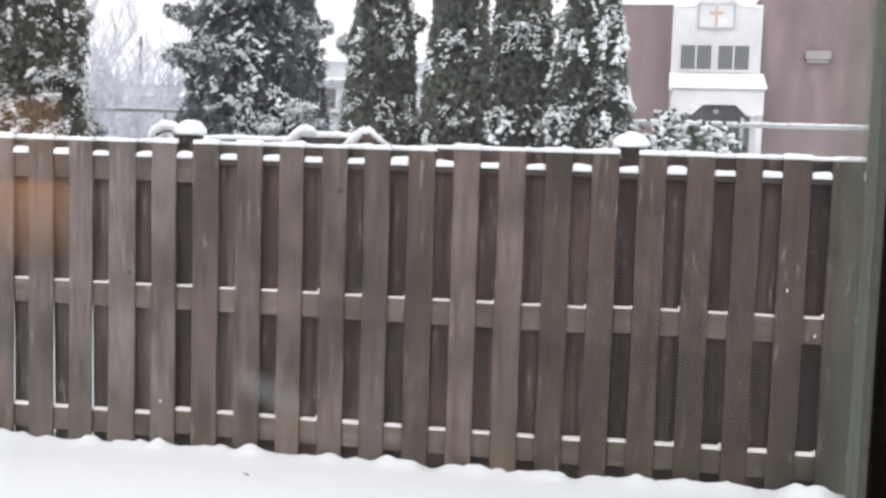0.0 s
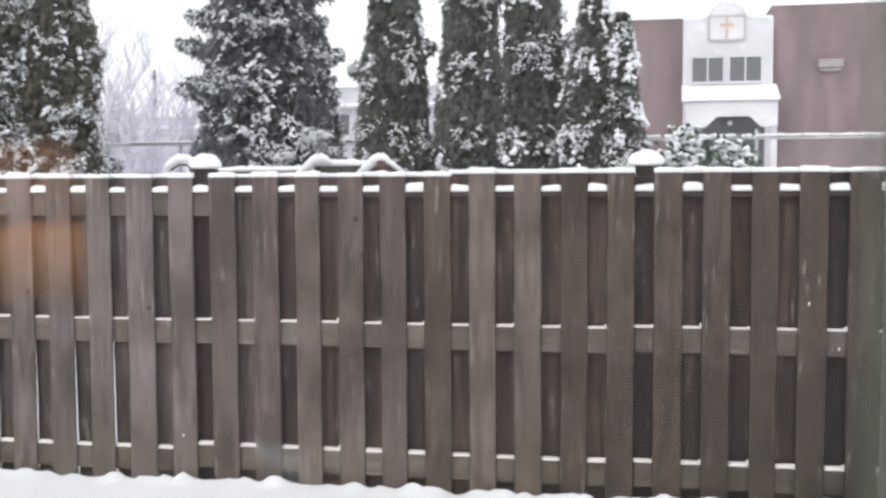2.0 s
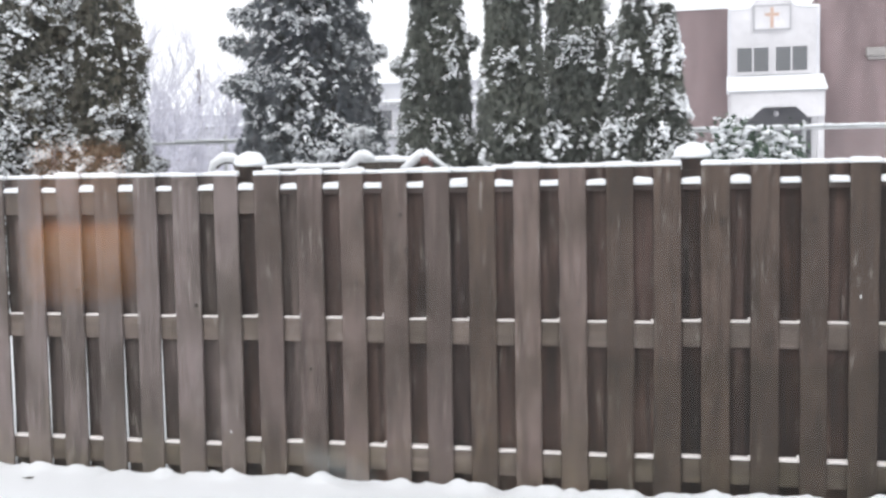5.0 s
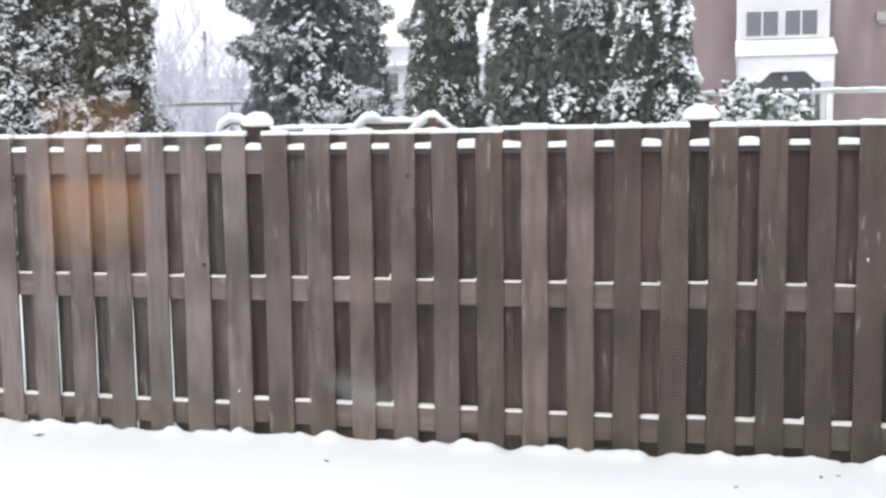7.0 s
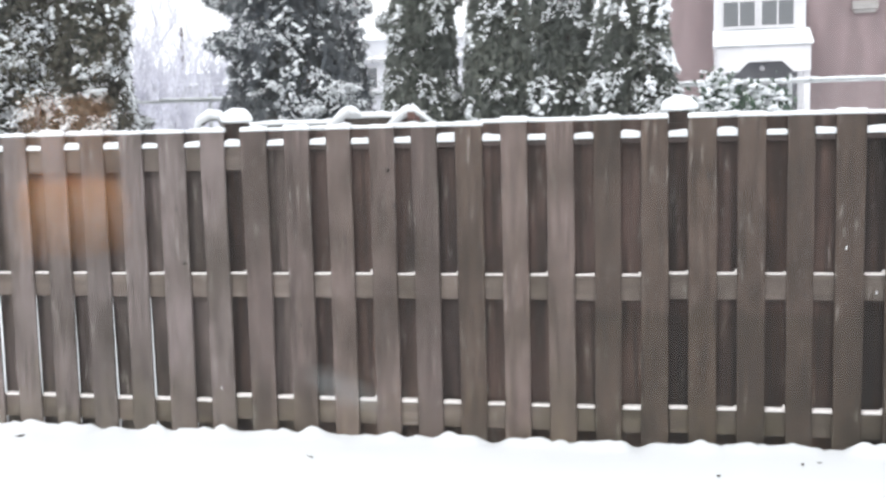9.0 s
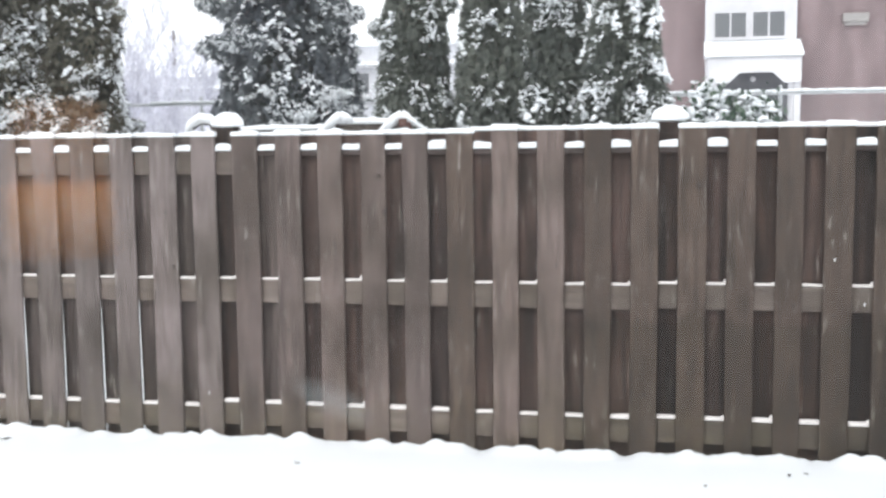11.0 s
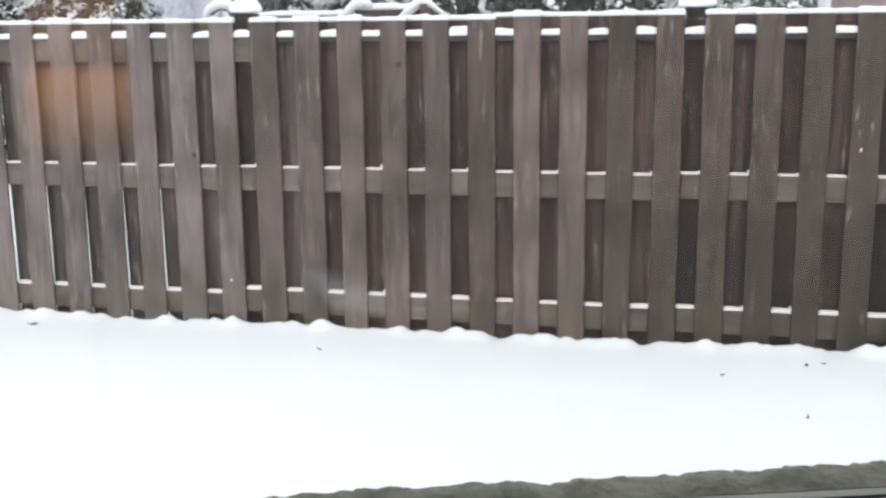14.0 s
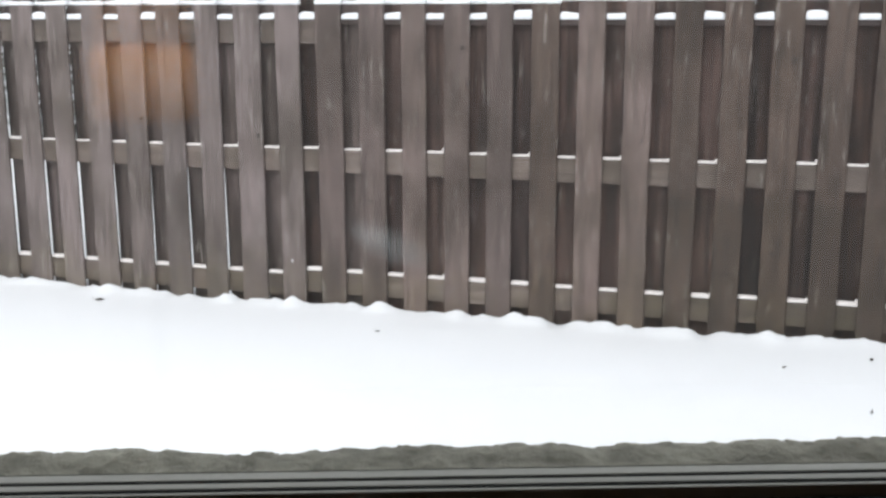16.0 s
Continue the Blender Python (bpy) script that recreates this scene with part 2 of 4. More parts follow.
def brick_mat():
    m, nt, b = mat("dark_red_brick", (0.2, 0.13, 0.12), 0.85)
    tc = nt.nodes.new("ShaderNodeTexCoord")
    mp = nt.nodes.new("ShaderNodeMapping")
    mp.inputs["Rotation"].default_value = (radians(90), 0, 0)
    nt.links.new(tc.outputs["Object"], mp.inputs["Vector"])
    br = node(nt, "ShaderNodeTexBrick", Scale=1.0)
    br.inputs["Color1"].default_value = (0.19, 0.135, 0.14, 1)
    br.inputs["Color2"].default_value = (0.23, 0.165, 0.168, 1)
    br.inputs["Mortar"].default_value = (0.27, 0.235, 0.235, 1)
    br.inputs["Mortar Size"].default_value = 0.008
    br.inputs["Brick Width"].default_value = 0.215
    br.inputs["Row Height"].default_value = 0.075
    nt.links.new(mp.outputs[0], br.inputs["Vector"])
    n = node(nt, "ShaderNodeTexNoise", Scale=0.8, Detail=5.0)
    mp2 = nt.nodes.new("ShaderNodeMapping")
    mp2.inputs["Scale"].default_value = (1.5, 1, 0.35)
    nt.links.new(tc.outputs["Object"], mp2.inputs["Vector"])
    nt.links.new(mp2.outputs[0], n.inputs["Vector"])
    col = mix(nt, br.outputs["Color"], ramp(nt, n.outputs["Fac"], [(0.36, (0.80, 0.79, 0.80)), (0.52, (1.0, 1.0, 1.0)), (0.68, (1.26, 1.25, 1.26))]), 1.0, 'MULTIPLY')
    nt.links.new(col, b.inputs["Base Color"])
    bump(nt, b, br.outputs["Fac"], -0.3, 0.01)
    return m


M_BRICK = brick_mat()


def glass_mat(name, share, haze_share):
    """A clear pane: mostly seen through, with a mirror's share of reflection."""
    m = bpy.data.materials.new(name)
    m.use_nodes = True
    nt = m.node_tree
    nt.nodes.remove(nt.nodes["Principled BSDF"])
    out = nt.nodes["Material Output"]
    t = nt.nodes.new("ShaderNodeBsdfTransparent")
    t.inputs[0].default_value = (0.98, 0.98, 0.98, 1)
    g = nt.nodes.new("ShaderNodeBsdfGlossy")
    g.inputs["Roughness"].default_value = 0.055
    x = nt.nodes.new("ShaderNodeMixShader")
    x.inputs[0].default_value = share
    # added even haze: a thin translucent share catches daylight and lifts the darks
    d = nt.nodes.new("ShaderNodeBsdfTranslucent")
    d.inputs[0].default_value = (0.86, 0.87, 0.88, 1)
    y = nt.nodes.new("ShaderNodeMixShader")
    y.inputs[0].default_value = haze_share
    nt.links.new(t.outputs[0], y.inputs[1])
    nt.links.new(d.outputs[0], y.inputs[2])
    nt.links.new(y.outputs[0], x.inputs[1])
    nt.links.new(g.outputs[0], x.inputs[2])
    nt.links.new(x.outputs[0], out.inputs[0])
    return m


def film_mat(name, color, most, axis):
    """A thin translucent film on glass, thinning out from its middle (axis None) or along one axis."""
    m = bpy.data.materials.new(name)
    m.use_nodes = True
    nt = m.node_tree
    nt.nodes.remove(nt.nodes["Principled BSDF"])
    out = nt.nodes["Material Output"]
    tc = nt.nodes.new("ShaderNodeTexCoord")
    mp = nt.nodes.new("ShaderNodeMapping")
    gr = nt.nodes.new("ShaderNodeTexGradient")
    if axis is None:
        gr.gradient_type = 'SPHERICAL'
        mp.inputs["Location"].default_value = (-1, 0, -1)
        mp.inputs["Scale"].default_value = (2, 0, 2)
    nt.links.new(tc.outputs["Generated"], mp.inputs["Vector"])
    nt.links.new(mp.outputs[0], gr.inputs[0])
    n = node(nt, "ShaderNodeTexNoise", Scale=3.0, Detail=5.0)
    nt.links.new(tc.outputs["Generated"], n.inputs["Vector"])
    mul = nt.nodes.new("ShaderNodeMath")
    mul.operation = 'MULTIPLY'
    nt.links.new(gr.outputs["Fac"], mul.inputs[0])
    nt.links.new(n.outputs["Fac"], mul.inputs[1])
    m2 = nt.nodes.new("ShaderNodeMath")
    m2.operation, m2.use_clamp = 'MULTIPLY', True
    m2.inputs[1].default_value = most
    nt.links.new(mul.outputs[0], m2.inputs[0])
    t = nt.nodes.new("ShaderNodeBsdfTransparent")
    d = nt.nodes.new("ShaderNodeBsdfTranslucent")
    d.inputs[0].default_value = (*color, 1)
    x = nt.nodes.new("ShaderNodeMixShader")
    nt.links.new(m2.outputs[0], x.inputs[0])
    nt.links.new(t.outputs[0], x.inputs[1])
    nt.links.new(d.outputs[0], x.inputs[2])
    nt.links.new(x.outputs[0], out.inputs[0])
    return m


M_WISP = film_mat("pale_wisp", (0.55, 0.60, 0.60), 0.55, None)
M_EDGE_FILM = film_mat("green_edge_film", (0.16, 0.18, 0.14), 1.7, 0)
M_GLASS = glass_mat("window_glass", 0.09, 0.017)
M_PANE = bpy.data.materials.new("dark_window_pane")
M_PANE.use_nodes = True
M_PANE.node_tree.nodes["Principled BSDF"].inputs["Base Color"].default_value = (0.125, 0.13, 0.138, 1)
M_PANE.node_tree.nodes["Principled BSDF"].inputs["Roughness"].default_value = 0.12


def glow_mat(name, color, strength):
    m = bpy.data.materials.new(name)
    m.use_nodes = True
    b = m.node_tree.nodes["Principled BSDF"]
    b.inputs["Base Color"].default_value = (*color, 1)
    b.inputs["Emission Color"].default_value = (*color, 1)
    tc = m.node_tree.nodes.new("ShaderNodeTexCoord")
    xyz = m.node_tree.nodes.new("ShaderNodeSeparateXYZ")
    rise = m.node_tree.nodes.new("ShaderNodeMapRange")      # brighter towards the bulb at the upper rim
    rise.inputs["To Min"].default_value, rise.inputs["To Max"].default_value = strength * 0.25, strength * 1.25
    m.node_tree.links.new(tc.outputs["Generated"], xyz.inputs[0])
    m.node_tree.links.new(xyz.outputs["Z"], rise.inputs["Value"])
    m.node_tree.links.new(rise.outputs[0], b.inputs["Emission Strength"])
    return m


M_SHADE = glow_mat("lit_lampshade", (1.0, 0.47, 0.18), 1.65)
M_SHADE_DIM = glow_mat("lit_lampshade_top", (1.0, 0.52, 0.28), 1.0)


# ---------------------------------------------------------------- mesh helpers
def link_mesh(name, verts, faces, material, parent=None, smooth=False):
    me = bpy.data.meshes.new(name)
    me.from_pydata([tuple(v) for v in verts], [], faces)
    me.materials.append(material)
    if smooth:
        me.shade_smooth()
    ob = new(name, me)
    if parent is not None:
        ob.parent = parent
    return ob


def part(name, bm, material, parent=None, label="", smooth=False):
    me = bpy.data.meshes.new(name)
    bmesh.ops.recalc_face_normals(bm, faces=bm.faces)
    bm.to_mesh(me)
    bm.free()
    me.materials.append(material)
    if smooth:
        me.shade_smooth()
    ob = new(name, me)
    if parent is not None:
        ob.parent = parent
    if label:
        tagged(ob, label)
    return ob


def box_into(bm, x0, x1, y0, y1, z0, z1, bev=0.0, m=None):
    r = bmesh.ops.create_cube(bm, size=1.0)
    vs = r["verts"]
    for v in vs:
        v.co = Vector((x0 + (v.co.x + 0.5) * (x1 - x0), y0 + (v.co.y + 0.5) * (y1 - y0), z0 + (v.co.z + 0.5) * (z1 - z0)))
    if bev:
        es = list({e for v in vs for e in v.link_edges})
        r = bmesh.ops.bevel(bm, geom=es, offset=bev, segments=2, affect='EDGES', profile=0.6)
        vs = r["verts"]
    if m is not None:
        bmesh.ops.transform(bm, matrix=m, verts=vs)
    return vs


def box(name, x0, x1, y0, y1, z0, z1, material, parent=None, bev=0.0, label="", m=None):
    bm = bmesh.new()
    box_into(bm, x0, x1, y0, y1, z0, z1, bev, m)
    return part(name, bm, material, parent, label)


def tube_into(bm, pts, radii, sides=8):
    """A tapered tube along points."""
    rings = []
    for i, p in enumerate(pts):
        p = Vector(p)
        a = Vector(pts[max(i - 1, 0)])
        c = Vector(pts[min(i + 1, len(pts) - 1)])
        d = (c - a).normalized()
        s = d.cross(Vector((0, 1, 0.01))).normalized() if abs(d.y) < 0.9 else d.cross(Vector((1, 0, 0))).normalized()
        t = d.cross(s)
        rings.append([bm.verts.new(p + (s * math.cos(k * math.tau / sides) + t * math.sin(k * math.tau / sides)) * radii[i]) for k in range(sides)])
    for r0, r1 in zip(rings, rings[1:]):
        for k in range(sides):
            bm.faces.new((r0[k], r0[(k + 1) % sides], r1[(k + 1) % sides], r1[k]))
    bm.faces.new(rings[0][::-1])
    bm.faces.new(rings[-1])


def root(name, place=(0, 0, 0), **tags):
    e = new(name)
    e.location = place
    e.empty_display_size = 0.2
    return tagged(e, **tags)


# unit lumps, for snow
def lump_set(count, sub, seed):
    out = []
    for k in range(count):
        bm = bmesh.new()
        bmesh.ops.create_icosphere(bm, subdivisions=sub, radius=1.0)
        for v in bm.verts:
            n = noise.noise(v.co * 1.4 + Vector((seed + k * 7.3, 1.7, 0)))
            v.co *= 1 + 0.45 * n
        bm.verts.index_update()
        vs = np.array([v.co[:] for v in bm.verts])
        fs = np.array([[v.index for v in f.verts] for f in bm.faces])
        bm.free()
        out.append((vs, fs))
    return out


def scatter_lumps(name, centres, scales, kinds, material, parent, rng):
    """Many lumps as one mesh: scales are (n, 3)."""
    vv, ff, base = [], [], 0
    for c, s in zip(centres, scales):
        vs, fs = kinds[rng.integers(len(kinds))]
        a = rng.uniform(0, math.tau)
        ca, sa = math.cos(a), math.sin(a)
        q = vs * s
        q = np.stack([q[:, 0] * ca - q[:, 1] * sa, q[:, 0] * sa + q[:, 1] * ca, q[:, 2]], 1) + c
        vv.append(q)
        ff.append(fs + base)
        base += len(vs)
    return array_mesh(name, np.concatenate(vv), np.concatenate(ff), material, parent, True)


def array_mesh(name, vs, fs, material, parent=None, smooth=False):
    me = bpy.data.meshes.new(name)
    k = fs.shape[1]
    me.vertices.add(len(vs))
    me.vertices.foreach_set("co", np.asarray(vs, dtype=np.float32).ravel())
    me.loops.add(fs.size)
    me.loops.foreach_set("vertex_index", fs.astype(np.int32).ravel())
    me.polygons.add(len(fs))
    me.polygons.foreach_set("loop_start", (np.arange(len(fs)) * k).astype(np.int32))
    me.update(calc_edges=True)
    me.materials.append(material)
    if smooth:
        me.shade_smooth()
    ob = new(name, me)
    if parent is not None:
        ob.parent = parent
    return ob


LUMPS = lump_set(8, 2, 3.0)
CRUMBS = lump_set(6, 1, 40.0)

# ---------------------------------------------------------------- ground
P = 0.244                       # pitch of the fence boards


def ground_height(x, y):
    h = 0.018 * noise.noise(Vector((x * 0.7, y * 0.7, 0))) + 0.008 * noise.noise(Vector((x * 2.6, y * 2.6, 5)))
    # small drift and lumps along the foot of the boards
    near = math.exp(-((y + 0.035) / (0.08 if y < -0.035 else 0.04)) ** 2)
    lumps = 0.045 * noise.noise(Vector((x * 3.6, 2.0, 0))) + 0.04 * noise.noise(Vector((x * 9.0, 8.0, 0))) + 0.018 * noise.noise(Vector((x * 21.0, 3.0, 0)))
    h += near * (0.014 + lumps)
    # sheltered hollow under the bottom rail
    h -= 0.085 * math.exp(-((y - 0.045) / 0.032) ** 2)
    if x > 1.0:
        h += 0.03 * min((x - 1.0) / 1.6, 1.0) * max(0.0, min(1.0, (y + 1.2) / 1.2))
    if y > 2:
        h += 0.55 * min((y - 2) / 6.0, 1.0)
    h += 0.006 * noise.noise(Vector((x * 7, y * 7, 9))) * max(0.0, 1 - abs(y + 2.5) / 4)
    return h


def build_ground():
    xs = np.concatenate([-np.geomspace(900, 6.2, 22), np.arange(-6, 7, 0.03), np.geomspace(7.2, 900, 22)])
    ys = np.concatenate([-np.geomspace(600, 6, 12), np.arange(-5.9, -0.6, 0.1), np.arange(-0.6, -0.2, 0.03), np.arange(-0.2, 0.2, 0.014), np.arange(0.2, 0.3, 0.03), np.geomspace(0.32, 1200, 34)])
    vs = [(x, y, ground_height(x, y)) for y in ys for x in xs]
    w = len(xs)
    j, i = np.meshgrid(np.arange(len(ys) - 1), np.arange(w - 1), indexing="ij")
    a = (j * w + i).ravel()
    ob = array_mesh("ground", np.array(vs), np.stack([a, a + 1, a + w + 1, a + w], 1), M_GROUND, None, True)
    tagged(ob, "yard and fields under an even sheet of fresh snow", "snowy ground", kind="structure")


build_ground()

# ---------------------------------------------------------------- fence
BOARD_W, BOARD_T = 0.142, 0.018


def board_mesh(name, length, material, seed, width=BOARD_W):
    """One board from z = 0 up: eased edges, a slightly wandering outline, a rough top."""
    segs = 9
    w, t, e = width / 2, BOARD_T / 2, 0.003
    prof = [(-w + e, -t), (w - e, -t), (w, -t + e), (w, t - e), (w - e, t), (-w + e, t), (-w, t - e), (-w, -t + e)]
    vs, fs = [], []
    for k in range(segs + 1):
        z = length * k / segs
        dx = 0.0035 * noise.noise(Vector((seed * 9.1, z * 1.7, 0)))
        dw = 1 + 0.028 * noise.noise(Vector((seed * 3.7, z * 2.6, 4)))
        dy = 0.002 * noise.noise(Vector((seed * 5.3, z * 1.2, 8)))
        for x, y in prof:
            zz = z + (0.004 * noise.noise(Vector((x * 30, seed, 1))) if k == segs else 0)
            vs.append((x * dw + dx, y + dy, zz))
    for k in range(segs):
        for i in range(8):
            a, b2 = k * 8 + i, k * 8 + (i + 1) % 8
            fs.append((a, b2, b2 + 8, a + 8))
    fs.append(tuple(range(7, -1, -1)))
    fs.append(tuple(range(segs * 8, segs * 8 + 8)))
    me = bpy.data.meshes.new(name)
    me.from_pydata(vs, [], fs)
    me.materials.append(material)
    return me


FRONT = {-20: [board_mesh("front_board", 1.80, M_BOARD_GREY, k + 1) for k in range(9)],
         0: [board_mesh("front_board", 1.80, M_BOARD, k + 41) for k in range(9)],
         10: [board_mesh("front_board", 1.80, M_BOARD_DARK, k + 61) for k in range(9)]}
FRONT[-10] = FRONT[-20]
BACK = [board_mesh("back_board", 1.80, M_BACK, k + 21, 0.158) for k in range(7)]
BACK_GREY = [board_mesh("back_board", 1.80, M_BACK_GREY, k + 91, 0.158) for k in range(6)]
BACK_SHADE = [board_mesh("back_board", 1.80, M_BACK_SHADE, k + 81, 0.158) for k in range(5)]


def soft_bar(bm, x0, x1, y0, y1, z0, z1, seed, sag=0.3, n=6):
    """A little bolster of lying snow: rounded top, uneven ends."""
    m = 7
    rows = []
    for i in range(n + 1):
        f = i / n
        x = x0 + (x1 - x0) * f
        end = min(f, 1 - f) * n
        swell = 1.0 if end >= 1 else 0.86 + 0.14 * end
        hgt = (z1 - z0) * swell * (1 + sag * noise.noise(Vector((x * 11 + seed, seed * 2.3, 0))))
        over = 0.006 * noise.noise(Vector((x * 14, seed, 3)))
        row = []
        for k in range(m):
            a = math.pi * k / (m - 1)
            y = (y0 + y1) / 2 - math.cos(a) * ((y1 - y0) / 2 + over)
            row.append(bm.verts.new((x, y, z0 + hgt * math.sin(a) ** 0.55)))
        rows.append(row)
    for r0, r1 in zip(rows, rows[1:]):
        for k in range(m - 1):
            bm.faces.new((r0[k], r0[k + 1], r1[k + 1], r1[k]))
        bm.faces.new((r0[0], r1[0], r1[m - 1], r0[m - 1]))
    bm.faces.new(rows[0][::-1])
    bm.faces.new(rows[-1])


def top_of(i):
    """Height of the front boards' tops: the fence steps at the sixth board after the post."""
    return 1.703 if i <= 5 else 1.716


# left edge of each gap between the front boards, in millimetres off its even place
GAP_OFF = {-6: -20, -5: -16, -4: -10, -3: -4, -2: -6, -1: 10, 0: 10, 1: 18, 2: 21, 3: 15, 4: 12, 5: 8, 6: 10, 7: 6, 8: 4, 9: 0, 10: -4, 11: -4, 12: -9, 13: -22, 14: -26, 15: -22, 16: -14}
# left edge of the back boards that leave a slit open, off the gap's left edge
BACK_OFF = {-7: -27, -6: -26, -5: -26, -4: -25, -3: -22, -2: -21, -1: -25}


def gap_left(i):
    return P * i + 0.001 * GAP_OFF.get(i, -16 if i < -6 else 0)


def rail_tops(i):
    return (1.622, 0.903 - (0.004 if i < 0 else 0) + (0.012 if i > 7 else 0.0), 0.185 + 0.0016 * max(-12, min(i, 12)) * (3.0 if i < 0 else 1.0))


GAP_W = 0.101


def fence_panel(first, count):
    """Boards from gap number first to first + count, hung on three rails between two posts."""
    rng = random.Random(100 + first)
    x0, x1 = P * first, P * (first + count)
    panel = root("wooden_fence", (x0, 0, 0), label="weathered brown shadowbox fence panel with snow along its top", category="fence", group="yard fence lengths")
    tops = rail_tops(first + count / 2)
    flat = first >= 0               # here the top rail is laid flat
    for zt, hgt in zip(tops, (0.030 if flat else 0.134, 0.132, 0.132)):
        over = 0.122 if zt > 1.5 else 0.0       # the upright top rail laps past the middle post
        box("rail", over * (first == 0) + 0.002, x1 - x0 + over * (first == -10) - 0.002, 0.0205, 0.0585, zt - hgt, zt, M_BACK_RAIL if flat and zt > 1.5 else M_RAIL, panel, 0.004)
    for k in range(count):
        i = first + k
        # front board: stands between gap i and gap i + 1
        xa, xb = gap_left(i) + GAP_W - x0, gap_left(i + 1) - x0
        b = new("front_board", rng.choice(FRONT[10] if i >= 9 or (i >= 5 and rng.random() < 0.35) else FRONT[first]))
        b.parent = panel
        b.matrix_basis = pose((xa + xb) / 2, 0.0095 + rng.uniform(-.002, .001), top_of(i) - 1.80 + rng.uniform(-.004, .004), 0, rng.uniform(-.12, .12), rng.uniform(-1.2, 1.2)) @ Matrix.Diagonal(((xb - xa) / BOARD_W, 1, 1, 1))
        if k == 0:
            continue                # the post stands here
        b2 = new("back_board", rng.choice(BACK_SHADE if i in (10, 12, 14) or i > 15 else BACK_GREY if i < 2 else BACK))
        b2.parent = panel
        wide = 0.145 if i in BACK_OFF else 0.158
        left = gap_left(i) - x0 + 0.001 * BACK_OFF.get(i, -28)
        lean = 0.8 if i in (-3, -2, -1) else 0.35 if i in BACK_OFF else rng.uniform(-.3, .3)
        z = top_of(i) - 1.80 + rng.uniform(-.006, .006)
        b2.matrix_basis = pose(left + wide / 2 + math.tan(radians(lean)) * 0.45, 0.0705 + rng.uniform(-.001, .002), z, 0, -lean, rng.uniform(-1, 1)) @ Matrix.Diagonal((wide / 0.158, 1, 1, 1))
    # snow lying on the tops and on the rails
    bm, dull = bmesh.new(), bmesh.new()
    for k in range(count):
        i = first + k
        z = top_of(i)
        ga, gn = gap_left(i) - x0, gap_left(i + 1) - x0
        soft_bar(bm, ga + GAP_W - 0.002, gn + 0.003, -0.006, 0.034, z - 0.001, z + 0.026 + rng.uniform(-.005, .006), i * 1.7)
        if k:
            soft_bar(bm, ga - 0.022, ga + 0.124, 0.056, 0.088, z - 0.002, z + 0.024 + rng.uniform(-.006, .006), i * 1.7 + 50)
        for r, zt in enumerate(tops):
            h = (0.062 if i == 5 else 0.035, 0.0105, 0.018)[r] * rng.uniform(0.8, 1.2)
            soft_bar(dull if r else bm, ga + 0.001, ga + GAP_W + 0.0015, 0.012 if r else 0.004, 0.060, zt - 0.001, zt + h, i * 2.9 + r * 31, 0.25)
            if r and rng.random() < 0.7:
                # snow that has crept up in the corner beside a board
                soft_bar(dull, ga + GAP_W - 0.012, ga + GAP_W + 0.0015, 0.010, 0.04, zt, zt + h + rng.uniform(0.005, 0.018), i * 4.1 + r, 0.2, 3)
    s = part("fence_snow", bm, M_SNOW, None, smooth=True)
    s.location = (x0, 0, 0)
    tagged(s, "fresh snow lying along the fence boards", "snow", kind="stuff")
    s = part("rail_snow", dull, M_SNOW_SHADED, None, smooth=True)
    s.location = (x0, 0, 0)
    tagged(s, "thin snow on the lower fence rails, shade-dimmed in colour", "snow", kind="stuff")
    return panel


def fence_post(i):
    x = P * i + 0.051
    post = root("fence_post", (x, 0.106, 0), label="dark wooden fence post with a snow-covered flat cap", category="fence post", group="yard fence posts")
    # shaft and cap take the back boards' colour, with the shade in it
    bm = bmesh.new()
    box_into(bm, -0.078, 0.078, -0.045, 0.045, -0.1, 1.695, 0.004)
    low = 0.024 if i < 0 else 0.006
    box_into(bm, -0.050, 0.050, -0.044, 0.044, 1.6955, 1.742 - low, 0.004)
    part("shaft", bm, M_BACK_SHADE, post)
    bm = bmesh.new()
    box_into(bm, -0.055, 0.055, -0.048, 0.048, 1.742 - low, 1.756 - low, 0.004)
    part("cap", bm, M_BACK_SHADE, post)
    bm = bmesh.new()
    bmesh.ops.create_uvsphere(bm, u_segments=24, v_segments=14, radius=1.0)
    wide = 0.124 if i < 0 else 0.094
    for v in bm.verts:
        r = 1 + 0.10 * noise.noise(v.co * 1.6 + Vector((i, 0, 0)))
        z = v.co.z * ((0.066 if i < 0 else 0.075) if v.co.z > 0 else 0.013)
        v.co = Vector((v.co.x * wide * r, v.co.y * 0.086 * r, 1.768 - low - (0.004 if i < 0 else 0) + z * r))
    d = part("snow_dome", bm, M_SNOW, None, smooth=True)
    d.location = post.location
    tagged(d, "rounded dome of snow on a fence post", "snow dome", group="snow domes on posts")


PANELS = {start: fence_panel(start, 10) for start in (-20, -10, 0, 10)}


